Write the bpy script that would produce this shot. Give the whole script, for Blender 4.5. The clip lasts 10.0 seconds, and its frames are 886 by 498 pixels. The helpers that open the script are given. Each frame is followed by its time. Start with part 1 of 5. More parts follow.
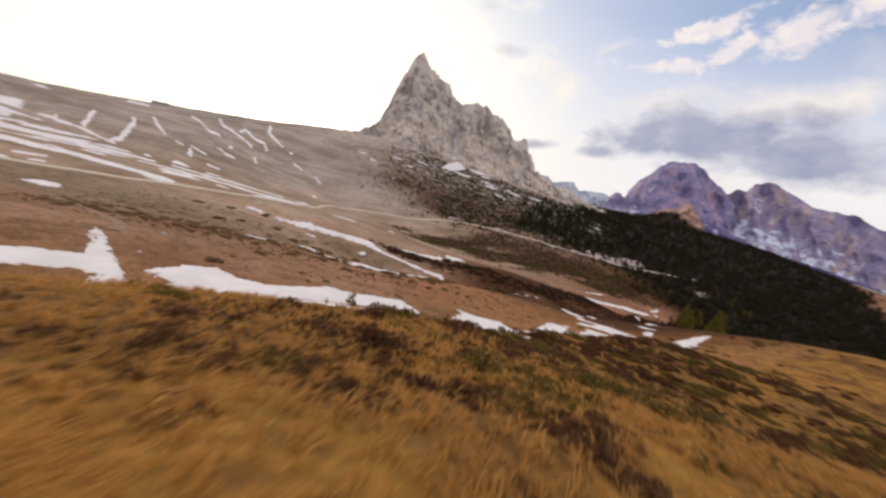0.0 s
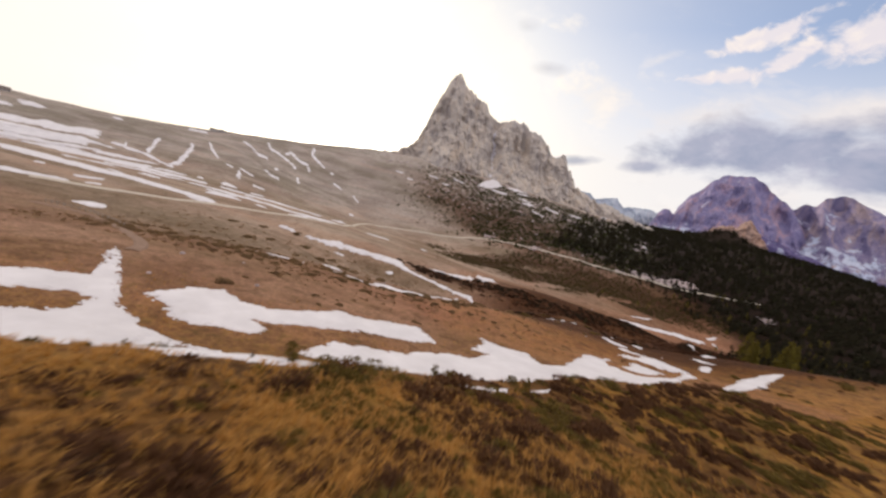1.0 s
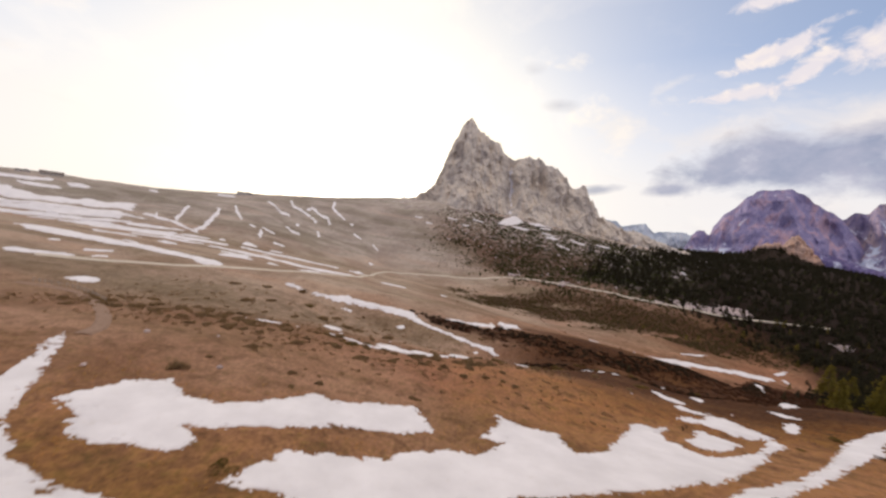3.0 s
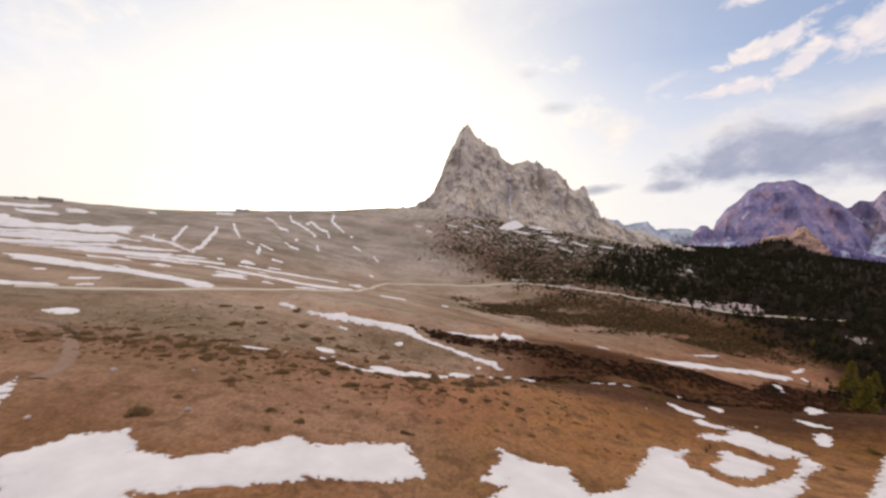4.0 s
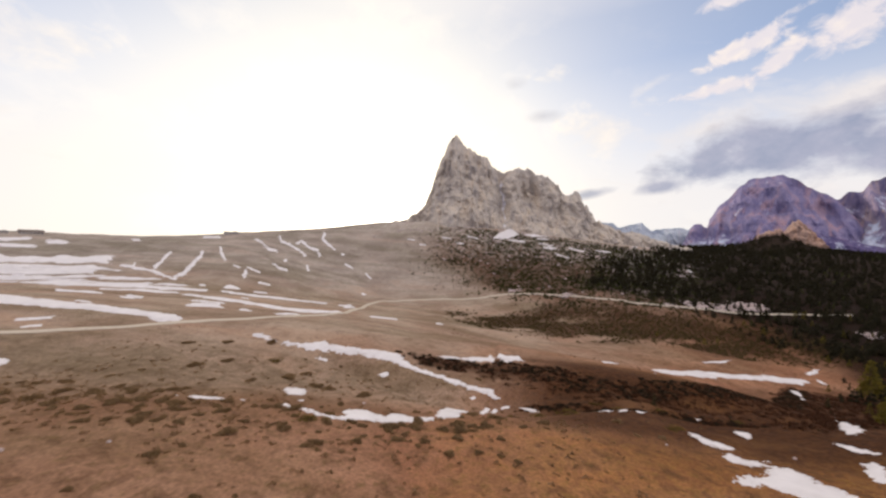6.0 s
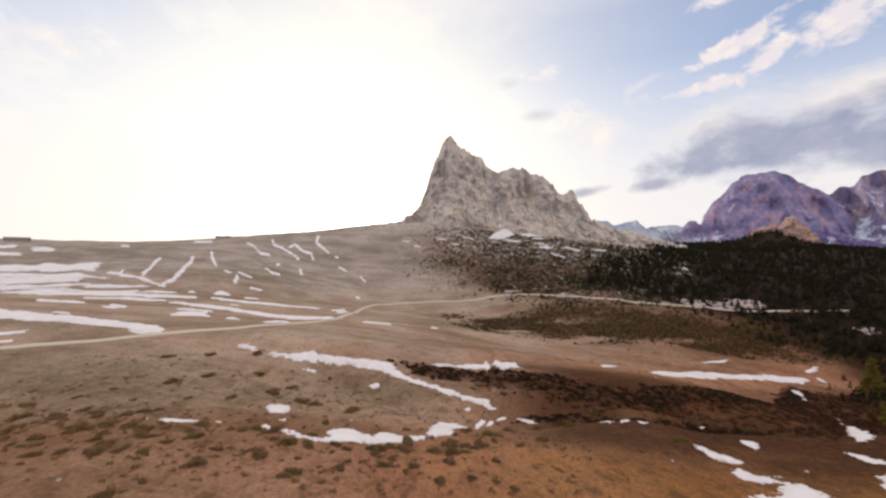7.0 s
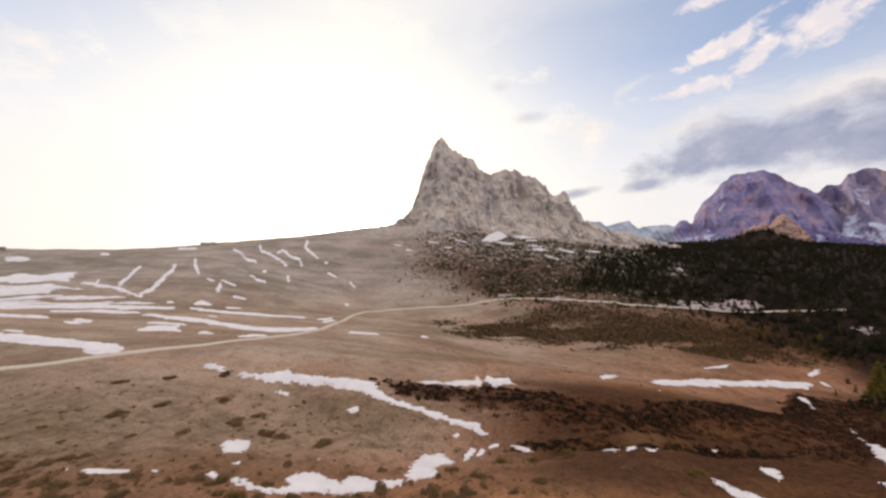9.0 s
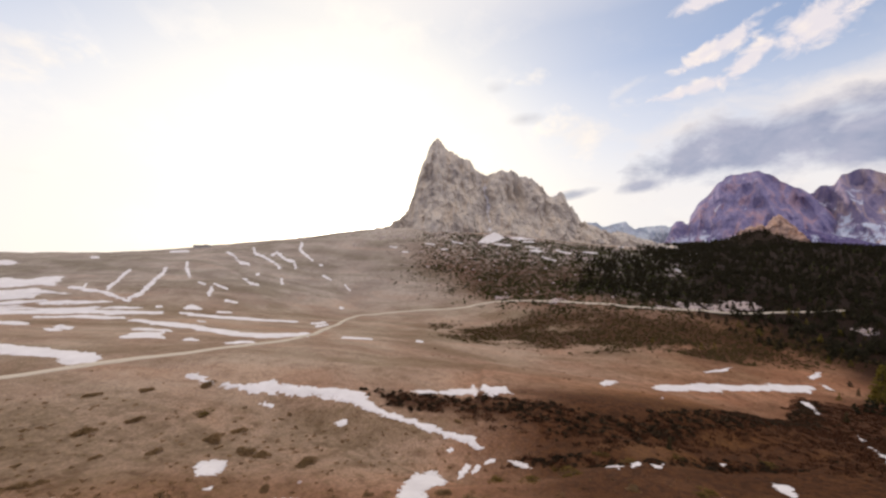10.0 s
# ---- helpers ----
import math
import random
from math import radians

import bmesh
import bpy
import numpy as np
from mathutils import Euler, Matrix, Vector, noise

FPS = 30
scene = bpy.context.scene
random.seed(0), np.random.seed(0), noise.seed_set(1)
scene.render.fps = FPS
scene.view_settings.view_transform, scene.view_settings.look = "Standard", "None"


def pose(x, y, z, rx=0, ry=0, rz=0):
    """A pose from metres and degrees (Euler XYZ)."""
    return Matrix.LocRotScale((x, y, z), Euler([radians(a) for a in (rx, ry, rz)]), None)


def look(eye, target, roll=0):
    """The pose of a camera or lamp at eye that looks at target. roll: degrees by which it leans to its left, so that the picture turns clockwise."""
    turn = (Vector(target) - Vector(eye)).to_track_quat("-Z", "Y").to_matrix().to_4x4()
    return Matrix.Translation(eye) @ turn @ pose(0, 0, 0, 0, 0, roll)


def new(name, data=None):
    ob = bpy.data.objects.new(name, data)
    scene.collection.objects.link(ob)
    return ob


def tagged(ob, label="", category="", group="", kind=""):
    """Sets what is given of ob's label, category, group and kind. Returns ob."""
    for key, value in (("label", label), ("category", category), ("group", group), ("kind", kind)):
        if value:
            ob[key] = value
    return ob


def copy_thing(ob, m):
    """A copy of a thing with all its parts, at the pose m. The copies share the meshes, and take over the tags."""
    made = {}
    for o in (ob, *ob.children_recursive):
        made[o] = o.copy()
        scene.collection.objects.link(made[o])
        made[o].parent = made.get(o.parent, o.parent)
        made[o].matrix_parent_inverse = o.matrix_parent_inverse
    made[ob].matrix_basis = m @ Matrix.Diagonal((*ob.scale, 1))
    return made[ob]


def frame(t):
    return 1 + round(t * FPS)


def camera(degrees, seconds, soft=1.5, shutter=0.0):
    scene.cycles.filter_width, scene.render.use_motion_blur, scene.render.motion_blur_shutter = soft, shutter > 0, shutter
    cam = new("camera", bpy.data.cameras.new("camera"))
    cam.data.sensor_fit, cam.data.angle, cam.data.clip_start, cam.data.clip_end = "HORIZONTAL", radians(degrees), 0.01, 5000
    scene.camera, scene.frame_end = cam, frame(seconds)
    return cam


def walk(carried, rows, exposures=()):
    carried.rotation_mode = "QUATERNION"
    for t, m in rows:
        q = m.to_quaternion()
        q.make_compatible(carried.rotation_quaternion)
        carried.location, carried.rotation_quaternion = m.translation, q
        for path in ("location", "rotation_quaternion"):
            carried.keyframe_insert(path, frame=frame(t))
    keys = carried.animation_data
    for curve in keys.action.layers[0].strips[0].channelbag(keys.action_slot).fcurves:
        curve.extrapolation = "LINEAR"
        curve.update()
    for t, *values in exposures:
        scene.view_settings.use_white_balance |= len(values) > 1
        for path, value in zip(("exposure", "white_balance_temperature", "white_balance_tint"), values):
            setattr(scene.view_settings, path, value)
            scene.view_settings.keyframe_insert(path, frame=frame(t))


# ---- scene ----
cam = camera(102.3, 10.0, soft=2.5, shutter=0.9)
PATH = [
    (0, (-23.689, -96.33, 27.361), (-23.334, -94.394, 27.008), 13.7),
    (0.5, (-20.571, -92.383, 27.765), (-20.346, -90.425, 27.426), 13.6),
    (1, (-17.887, -88.196, 28.249), (-17.757, -86.224, 27.942), 13.0),
    (1.5, (-15.844, -84.753, 28.79), (-15.778, -82.773, 28.517), 12.3),
    (2, (-13.685, -80.485, 29.407), (-13.668, -78.498, 29.183), 11.1),
    (2.5, (-11.907, -76.07, 30.083), (-11.928, -74.078, 29.904), 9.7),
    (2.7, (-11.134, -74.217, 30.214), (-11.171, -72.223, 30.067), 9.0),
    (3.8, (-7.848, -65.322, 32.441), (-7.924, -63.325, 32.367), 5.8),
    (4, (-7.258, -63.788, 32.636), (-7.334, -61.791, 32.565), 5.3),
    (4.5, (-6.011, -59.753, 33.473), (-6.086, -57.755, 33.425), 4.2),
    (5, (-4.899, -55.766, 34.208), (-4.971, -53.767, 34.175), 3.5),
    (5.5, (-3.584, -51.919, 34.85), (-3.651, -49.92, 34.826), 2.9),
    (5.7, (-3.013, -50.082, 34.896), (-3.079, -48.083, 34.888), 2.7),
    (7, (-0.451, -40.87, 37.066), (-0.492, -38.87, 37.062), 1.5),
    (7.5, (0.607, -37.267, 37.652), (0.574, -35.267, 37.653), 1.2),
    (8, (1.486, -33.605, 38.147), (1.462, -31.605, 38.152), 0.9),
    (8.5, (2.314, -30.107, 38.703), (2.298, -28.107, 38.712), 0.8),
    (9, (3.17, -26.519, 39.183), (3.162, -24.52, 39.194), 0.7),
    (9.5, (4.027, -22.902, 39.588), (4.026, -20.902, 39.603), 0.6),
    (10, (4.723, -19.424, 39.978), (4.731, -17.424, 39.997), 0.5),
]
walk(cam, [(t, look(eye, aim, roll)) for t, eye, aim, roll in PATH])

# ---- world, sun ----
SUN_AZ, SUN_EL = -15.2, 3.4          # degrees from +y (towards +x) and above the horizon
SUN_DIR = Vector((math.sin(radians(SUN_AZ)) * math.cos(radians(SUN_EL)), math.cos(radians(SUN_AZ)) * math.cos(radians(SUN_EL)), math.sin(radians(SUN_EL))))


class Nodes:
    """Short hand for building a node tree."""

    def __init__(self, tree):
        self.tree = tree
        tree.nodes.clear()

    def add(self, kind, **props):
        node = self.tree.nodes.new(kind)
        for key, value in props.items():
            if key == "ins":
                for name, v in value.items():
                    self.put(node.inputs[name], v)
            else:
                setattr(node, key, value)
        return node

    def put(self, socket, v):
        if isinstance(v, bpy.types.NodeSocket):
            self.tree.links.new(v, socket)
        else:
            socket.default_value = v

    def math(self, op, a, b=0.0, c=0.0, clamp=False):
        n = self.add("ShaderNodeMath", operation=op, use_clamp=clamp, ins={0: a, 1: b, 2: c})
        return n.outputs[0]

    def vmath(self, op, a, b=(0, 0, 0)):
        n = self.add("ShaderNodeVectorMath", operation=op, ins={0: a, 1: b})
        return n.outputs["Value"] if op in ("DOT_PRODUCT", "LENGTH") else n.outputs[0]

    def noise(self, vec, scale, detail=4.0, rough=0.55, distort=0.0):
        n = self.add("ShaderNodeTexNoise", ins={"Vector": vec, "Scale": scale, "Detail": detail, "Roughness": rough, "Distortion": distort})
        return n.outputs["Fac"]

    def ramp(self, fac, stops):
        n = self.add("ShaderNodeValToRGB", ins={"Fac": fac})
        el = n.color_ramp.elements
        while len(el) < len(stops):
            el.new(0.5)
        for e, (p, c) in zip(el, stops):
            e.position = p
            e.color = (c, c, c, 1) if isinstance(c, (int, float)) else (*c, 1)
        return n.outputs["Color"]

    def mix(self, fac, a, b, blend="MIX"):
        n = self.add("ShaderNodeMix", data_type="RGBA", blend_type=blend)
        self.put(n.inputs[0], fac)
        for s, v in ((n.inputs[6], a), (n.inputs[7], b)):
            self.put(s, (*v, 1) if isinstance(v, tuple) and len(v) == 3 else v)
        return n.outputs[2]


world = bpy.data.worlds.new("sky")
scene.world = world
world.use_nodes = True
w = Nodes(world.node_tree)
sky = w.add("ShaderNodeTexSky", sky_type="NISHITA", sun_disc=False, sun_elevation=radians(SUN_EL), sun_rotation=radians(SUN_AZ),
            altitude=2200.0, air_density=1.0, dust_density=1.0, ozone_density=2.0)
way = w.add("ShaderNodeTexCoord").outputs["Generated"]
sep = w.add("ShaderNodeSeparateXYZ", ins={0: way})
near_sun = w.math("MAXIMUM", w.vmath("DOT_PRODUCT", way, tuple(SUN_DIR)), 0.0)
height = w.math("MAXIMUM", sep.outputs[2], 0.0)
across = w.math("ARCTAN2", sep.outputs[0], sep.outputs[1])
rise = w.math("ARCSINE", sep.outputs[2])
# broad cloud deck: a plane seen from below, so that clouds draw together towards the horizon
flat = w.math("DIVIDE", 1.0, w.math("ADD", height, 0.16))
deck = w.add("ShaderNodeCombineXYZ", ins={0: w.math("MULTIPLY", sep.outputs[0], flat), 1: w.math("MULTIPLY", sep.outputs[1], flat), 2: 3.1}).outputs[0]
tilted = w.add("ShaderNodeMapping", ins={"Vector": deck, "Rotation": (0, 0, radians(35)), "Scale": (1.0, 1.9, 1.0)}).outputs[0]
ragged = w.noise(w.add("ShaderNodeMapping", ins={"Vector": way, "Scale": (1.0, 1.0, 1.6)}).outputs[0], 9.0, 7.0, 0.6, 0.2)
ragged = w.math("SUBTRACT", ragged, 0.5)
frayed = w.noise(w.add("ShaderNodeMapping", ins={"Vector": way, "Scale": (1.0, 1.0, 1.5)}).outputs[0], 24.0, 8.0, 0.62, 0.5)
frayed = w.math("SUBTRACT", frayed, 0.5)
streaks = w.ramp(w.noise(tilted, 1.3, 7.0, 0.58, 0.5), [(0.42, 0.0), (0.74, 0.9)])


def bank_of_cloud(az, el, long, high, tilt, soft, wild, edge=None):
    """How thick a single cloud is, centred at az, el (degrees), long and high its half sizes, tilt its slope."""
    c, s = math.cos(radians(tilt)), math.sin(radians(tilt))
    u = w.math("SUBTRACT", across, radians(az))
    v = w.math("SUBTRACT", rise, radians(el))
    p = w.math("DIVIDE", w.math("ADD", w.math("MULTIPLY", u, c * math.cos(radians(el))), w.math("MULTIPLY", v, s)), radians(long))
    q = w.math("DIVIDE", w.math("SUBTRACT", w.math("MULTIPLY", v, c), w.math("MULTIPLY", u, s * math.cos(radians(el)))), radians(high))
    inside = w.math("SUBTRACT", 1.0, w.math("SQRT", w.math("ADD", w.math("MULTIPLY", p, p), w.math("MULTIPLY", q, q))))
    return w.math("DIVIDE", w.math("ADD", inside, w.math("MULTIPLY", edge or ragged, wild)), soft, clamp=True)


white = w.math("MULTIPLY", streaks, 0.8)
for shape in ((33.0, 16.2, 15.0, 3.4, 7, 1.0, 1.6), (30.0, 14.6, 16.0, 4.2, 4, 1.3, 2.4), (47.0, 17.2, 12.0, 2.8, 10, 0.7, 1.6), (20.0, 17.5, 12.0, 7.0, 12, 1.0, 2.0), (14.0, 25.0, 12.0, 5.0, 20, 1.4, 2.6), (-48.0, 20.0, 18.0, 7.0, 0, 1.4, 2.4),
              (27.0, 22.4, 4.5, 1.2, 28, 1.5, 2.0)):
    white = w.math("MAXIMUM", white, bank_of_cloud(*shape))
# the torn clouds in the open blue
puffs = bank_of_cloud(38.3, 25.1, 5.2, 1.25, 20, 0.5, 2.4, frayed)
for shape in ((35.4, 20.9, 5.0, 0.95, 7, 0.5, 2.4), (40.9, 22.8, 3.7, 1.15, 34, 0.5, 2.4), (46.6, 24.4, 4.3, 2.6, 20, 0.55, 2.4), (36.6, 30.2, 4.4, 1.1, 4, 0.5, 2.2), (53.0, 27.0, 5.0, 2.2, 24, 0.55, 2.4)):
    puffs = w.math("MAXIMUM", puffs, bank_of_cloud(*shape, frayed))
grey = bank_of_cloud(40.2, 13.1, 13.5, 4.7, 7, 0.55, 2.0)
for shape in ((29.5, 9.6, 4.5, 1.1, 10, 0.8, 1.8), (52.0, 12.2, 12.0, 3.6, -2, 0.6, 1.8), (13.2, 20.2, 2.6, 1.0, 4, 1.6, 2.4), (20.6, 8.9, 4.0, 0.85, 11, 0.9, 1.8), (8.6, 24.6, 1.8, 0.9, 0, 2.4, 2.6)):
    grey = w.math("MAXIMUM", grey, bank_of_cloud(*shape))
veil = w.math("POWER", near_sun, 3.6)
cover = w.math("MAXIMUM", white, w.math("MULTIPLY", veil, 1.15), clamp=True)
haze = w.ramp(rise, [(0.15, 0.93), (0.45, 0.0)])
wide_glow = w.math("MULTIPLY", w.math("POWER", near_sun, 8.5), 8.0)
glow = w.math("MULTIPLY", w.math("POWER", near_sun, 70.0), 45.0)
blue = w.mix(1.0, sky.outputs[0], (2.9, 3.2, 3.9), "MULTIPLY")
blue = w.mix(0.3, blue, (7.4, 7.8, 8.8))
blue = w.mix(haze, blue, (9.6, 9.1, 8.9))
# overhead and behind, out of the open west, unseen cloud added as fill light
above = w.ramp(rise, [(0.55, 0.0), (0.95, 1.0)])
behind = w.ramp(w.math("SUBTRACT", 0.5, w.math("MULTIPLY", sep.outputs[1], 0.5)), [(0.42, 0.0), (0.7, 1.0)])
uneven = w.ramp(w.noise(tilted, 0.9, 5.0, 0.5), [(0.25, 0.6), (0.6, 1.0)])
lit = w.mix(cover, blue, w.mix(w.ramp(ragged, [(0.0, 0.0), (0.25, 1.0)]), (8.6, 8.1, 8.1), (10.2, 9.2, 8.5)))
lit = w.mix(w.math("MULTIPLY", puffs, 0.95), lit, w.mix(w.ramp(frayed, [(0.0, 0.0), (0.2, 1.0)]), (8.6, 7.9, 8.2), (10.0, 8.9, 8.3)))
lit = w.mix(w.math("MULTIPLY", behind, uneven), lit, (6.8, 6.9, 8.4))
lit = w.mix(w.math("MULTIPLY", above, uneven), lit, (15.0, 12.9, 10.8))
lumps = w.ramp(w.noise(w.add("ShaderNodeMapping", ins={"Vector": way, "Scale": (1.0, 1.0, 1.8)}).outputs[0], 11.0, 6.0, 0.6, 0.3), [(0.36, 0.0), (0.7, 1.0)])
dull = w.mix(w.math("MULTIPLY", grey, 0.92), lit, w.mix(lumps, (3.0, 3.4, 4.8), (4.8, 4.8, 6.0)))
halo = w.add("ShaderNodeVectorMath", operation="SCALE", ins={0: (1.0, 0.93, 0.80), "Scale": glow}).outputs[0]
warmth = w.add("ShaderNodeVectorMath", operation="SCALE", ins={0: (1.0, 0.86, 0.42), "Scale": wide_glow}).outputs[0]
full = w.mix(1.0, w.mix(1.0, dull, warmth, "ADD"), halo, "ADD")
w.add("ShaderNodeOutputWorld", ins={"Surface": w.add("ShaderNodeBackground", ins={"Color": full, "Strength": 0.1}).outputs[0]})

sun_data = bpy.data.lights.new("sun", "SUN")
sun_data.energy, sun_data.angle, sun_data.color = 2.5, radians(0.6), (1.0, 0.82, 0.62)
sun = new("sun", sun_data)
sun.matrix_world = look(SUN_DIR * 100, (0, 0, 0))
scene.view_settings.exposure = 0.0

# ---- materials ----
def material(name, rough=0.9, spec=0.2):
    m = bpy.data.materials.new(name)
    m.use_nodes = True
    n = Nodes(m.node_tree)
    bsdf = n.add("ShaderNodeBsdfPrincipled", ins={"Roughness": rough, "Specular IOR Level": spec})
    n.add("ShaderNodeOutputMaterial", ins={"Surface": bsdf.outputs[0]})
    pos = n.add("ShaderNodeNewGeometry").outputs["Position"]
    return m, n, bsdf, pos


def bump(n, bsdf, height, strength, distance):
    n.put(bsdf.inputs["Normal"], n.add("ShaderNodeBump", ins={"Height": height, "Strength": strength, "Distance": distance}).outputs[0])


def attribute(n, name):
    return n.add("ShaderNodeAttribute", attribute_name=name).outputs["Fac"]


def meadow_material():
    m, n, bsdf, pos = material("dry_meadow", 0.95, 0.1)
    broad = n.noise(pos, 0.022, 5, 0.6)
    fine = n.noise(pos, 1.3, 6, 0.72)
    patch = n.noise(pos, 0.17, 6, 0.68, 0.5)
    tuft = n.noise(pos, 0.45, 5, 0.7, 0.3)
    straw = n.mix(n.ramp(broad, [(0.38, 0.0), (0.62, 1.0)]), (0.285, 0.138, 0.086), (0.38, 0.208, 0.138))
    # left slopes paled and far hill greyed: sun glare put into the ground colour
    pale = attribute(n, "pale")
    straw = n.mix(pale, straw, n.mix(n.ramp(broad, [(0.4, 0.0), (0.6, 1.0)]), (0.33, 0.237, 0.19), (0.405, 0.322, 0.27)))
    straw = n.mix(attribute(n, "gold"), straw, n.mix(n.ramp(tuft, [(0.35, 0.0), (0.65, 1.0)]), (0.15, 0.066, 0.015), (0.48, 0.25, 0.062)))
    straw = n.mix(attribute(n, "hill"), straw, n.mix(n.ramp(broad, [(0.4, 0.0), (0.6, 1.0)]), (0.31, 0.267, 0.253), (0.40, 0.355, 0.338)))
    # cloud-like shadow over the slope, mixed in as a duller olive
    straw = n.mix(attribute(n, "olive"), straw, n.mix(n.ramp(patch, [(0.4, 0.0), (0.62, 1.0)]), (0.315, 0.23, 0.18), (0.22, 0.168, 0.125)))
    straw = n.mix(attribute(n, "umber"), straw, n.mix(n.ramp(tuft, [(0.35, 0.0), (0.65, 1.0)]), (0.095, 0.040, 0.014), (0.235, 0.108, 0.034)))
    # darker greenish strips, with the shadow of folds mixed into the straw colour
    fold_shade = n.noise(n.add("ShaderNodeMapping", ins={"Vector": pos, "Rotation": (0, 0, 0.5), "Scale": (0.007, 0.02, 0.02)}).outputs[0], 1.0, 6, 0.62, 0.8)
    straw = n.mix(n.ramp(fold_shade, [(0.45, 0.0), (0.6, 0.75)]), straw, n.mix(1.0, straw, (0.60, 0.60, 0.52), "MULTIPLY"))
    straw = n.mix(n.ramp(fold_shade, [(0.33, 0.5), (0.45, 0.0)]), straw, n.mix(1.0, straw, (1.25, 1.1, 1.0), "MULTIPLY"))
    heath = n.mix(n.math("MULTIPLY", n.ramp(patch, [(0.47, 0.0), (0.66, 1.0)]), n.math("SUBTRACT", 0.75, n.math("MULTIPLY", pale, 0.45))), straw, (0.095, 0.050, 0.026))
    green = n.mix(n.math("MULTIPLY", n.ramp(tuft, [(0.52, 0.0), (0.68, 1.0)]), n.math("SUBTRACT", 0.5, n.math("MULTIPLY", pale, 0.3))), heath, (0.10, 0.078, 0.022))
    scrub = n.mix(attribute(n, "scrub"), green, n.mix(n.ramp(tuft, [(0.4, 0.0), (0.6, 1.0)]), (0.030, 0.013, 0.007), (0.078, 0.031, 0.014)))
    # near-black floor: shade under the trees is put into the woodland colour
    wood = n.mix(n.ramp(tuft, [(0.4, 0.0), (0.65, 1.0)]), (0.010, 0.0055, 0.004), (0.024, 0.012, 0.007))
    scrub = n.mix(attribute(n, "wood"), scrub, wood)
    stones = n.ramp(n.noise(pos, 0.11, 7, 0.76), [(0.43, 0.0), (0.56, 1.0)])
    scree = n.mix(n.math("MULTIPLY", stones, attribute(n, "rubble")), scrub, (0.46, 0.42, 0.40))
    worn = n.mix(n.ramp(fine, [(0.3, 0.0), (0.72, 1.0)]), n.mix(1.0, scree, (0.55, 0.53, 0.52), "MULTIPLY"), n.mix(1.0, scree, (1.4, 1.38, 1.3), "MULTIPLY"))
    n.put(bsdf.inputs["Base Color"], worn)
    bump(n, bsdf, n.math("ADD", fine, n.math("ADD", patch, tuft)), 0.6, 0.5)
    return m


def rock_material(name, light, dark, streak_tone, scale=1.0, snow=None, bedding=0.45, gloom=0.6):
    m, n, bsdf, pos = material(name, 0.9, 0.15)
    upright = n.add("ShaderNodeMapping", ins={"Vector": pos, "Scale": (0.035 * scale, 0.035 * scale, 0.009 * scale)}).outputs[0]
    layers = n.add("ShaderNodeMapping", ins={"Vector": pos, "Scale": (0.008 * scale, 0.008 * scale, 0.05 * scale)}).outputs[0]
    streak = n.noise(upright, 1.0, 7, 0.62, 0.6)
    beds = n.noise(layers, 1.0, 6, 0.65, 0.8)
    crag = n.noise(pos, 0.05 * scale, 9, 0.7)
    base = n.mix(n.ramp(crag, [(0.30, 0.0), (0.66, 1.0)]), dark, light)
    # vertical streaks: rock tone, and painted relief that flat light does not show
    base = n.mix(n.ramp(streak, [(0.5, 0.0), (0.66, 0.75)]), base, streak_tone)
    base = n.mix(n.ramp(streak, [(0.36, 0.8), (0.47, 0.0)]), base, n.mix(1.0, dark, (gloom, gloom, gloom * 1.05), "MULTIPLY"))
    base = n.mix(n.ramp(beds, [(0.55, 0.0), (0.64, bedding)]), base, n.mix(1.0, dark, (0.75, 0.75, 0.8), "MULTIPLY"))
    if snow:
        low, high, amount, reach = snow
        flat = n.add("ShaderNodeSeparateXYZ", ins={0: n.add("ShaderNodeNewGeometry").outputs["True Normal"]}).outputs[2]
        up = n.add("ShaderNodeSeparateXYZ", ins={0: pos}).outputs[2]
        band = n.add("ShaderNodeMapRange", ins={"Value": up, "From Min": low, "From Max": high, "To Min": 1.0, "To Max": 0.0}).outputs[0]
        drift = n.noise(n.add("ShaderNodeMapping", ins={"Vector": pos, "Scale": (0.0055, 0.0055, 0.0042)}).outputs[0], 1.0, 7, 0.62, 1.6)
        east = n.add("ShaderNodeSeparateXYZ", ins={0: pos}).outputs[0]
        thin = n.add("ShaderNodeMapRange", ins={"Value": east, "From Min": reach, "From Max": reach + 350.0, "To Min": 0.0, "To Max": 0.16}).outputs[0]
        much = n.math("ADD", n.math("ADD", n.math("MULTIPLY", flat, 0.12), drift), n.math("SUBTRACT", n.math("MULTIPLY", band, amount), thin))
        # distant snow: haze and shade are put into its bluish colour
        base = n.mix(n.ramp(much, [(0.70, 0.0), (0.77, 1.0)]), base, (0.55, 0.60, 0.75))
    n.put(bsdf.inputs["Base Color"], base)
    bump(n, bsdf, n.math("ADD", crag, n.math("MULTIPLY", streak, 0.6)), 0.8, 7.0 / scale)
    return m


MEADOW = meadow_material()
ROCK = rock_material("limestone_cliff", (0.64, 0.575, 0.51), (0.47, 0.42, 0.385), (0.65, 0.55, 0.45), 0.9, None, 0.12, 0.82)
TAN_ROCK = rock_material("tan_crag", (0.66, 0.46, 0.36), (0.42, 0.29, 0.25), (0.62, 0.38, 0.26), 2.5)
# violet base colours carry distance haze; pinkish streaks stand for sunlit faces
HAZED_DOME = rock_material("hazed_dome_cliff", (0.30, 0.255, 0.41), (0.215, 0.20, 0.365), (0.50, 0.32, 0.35), 0.32, (60.0, 300.0, 0.26, 9000.0), 0.3, 0.9)
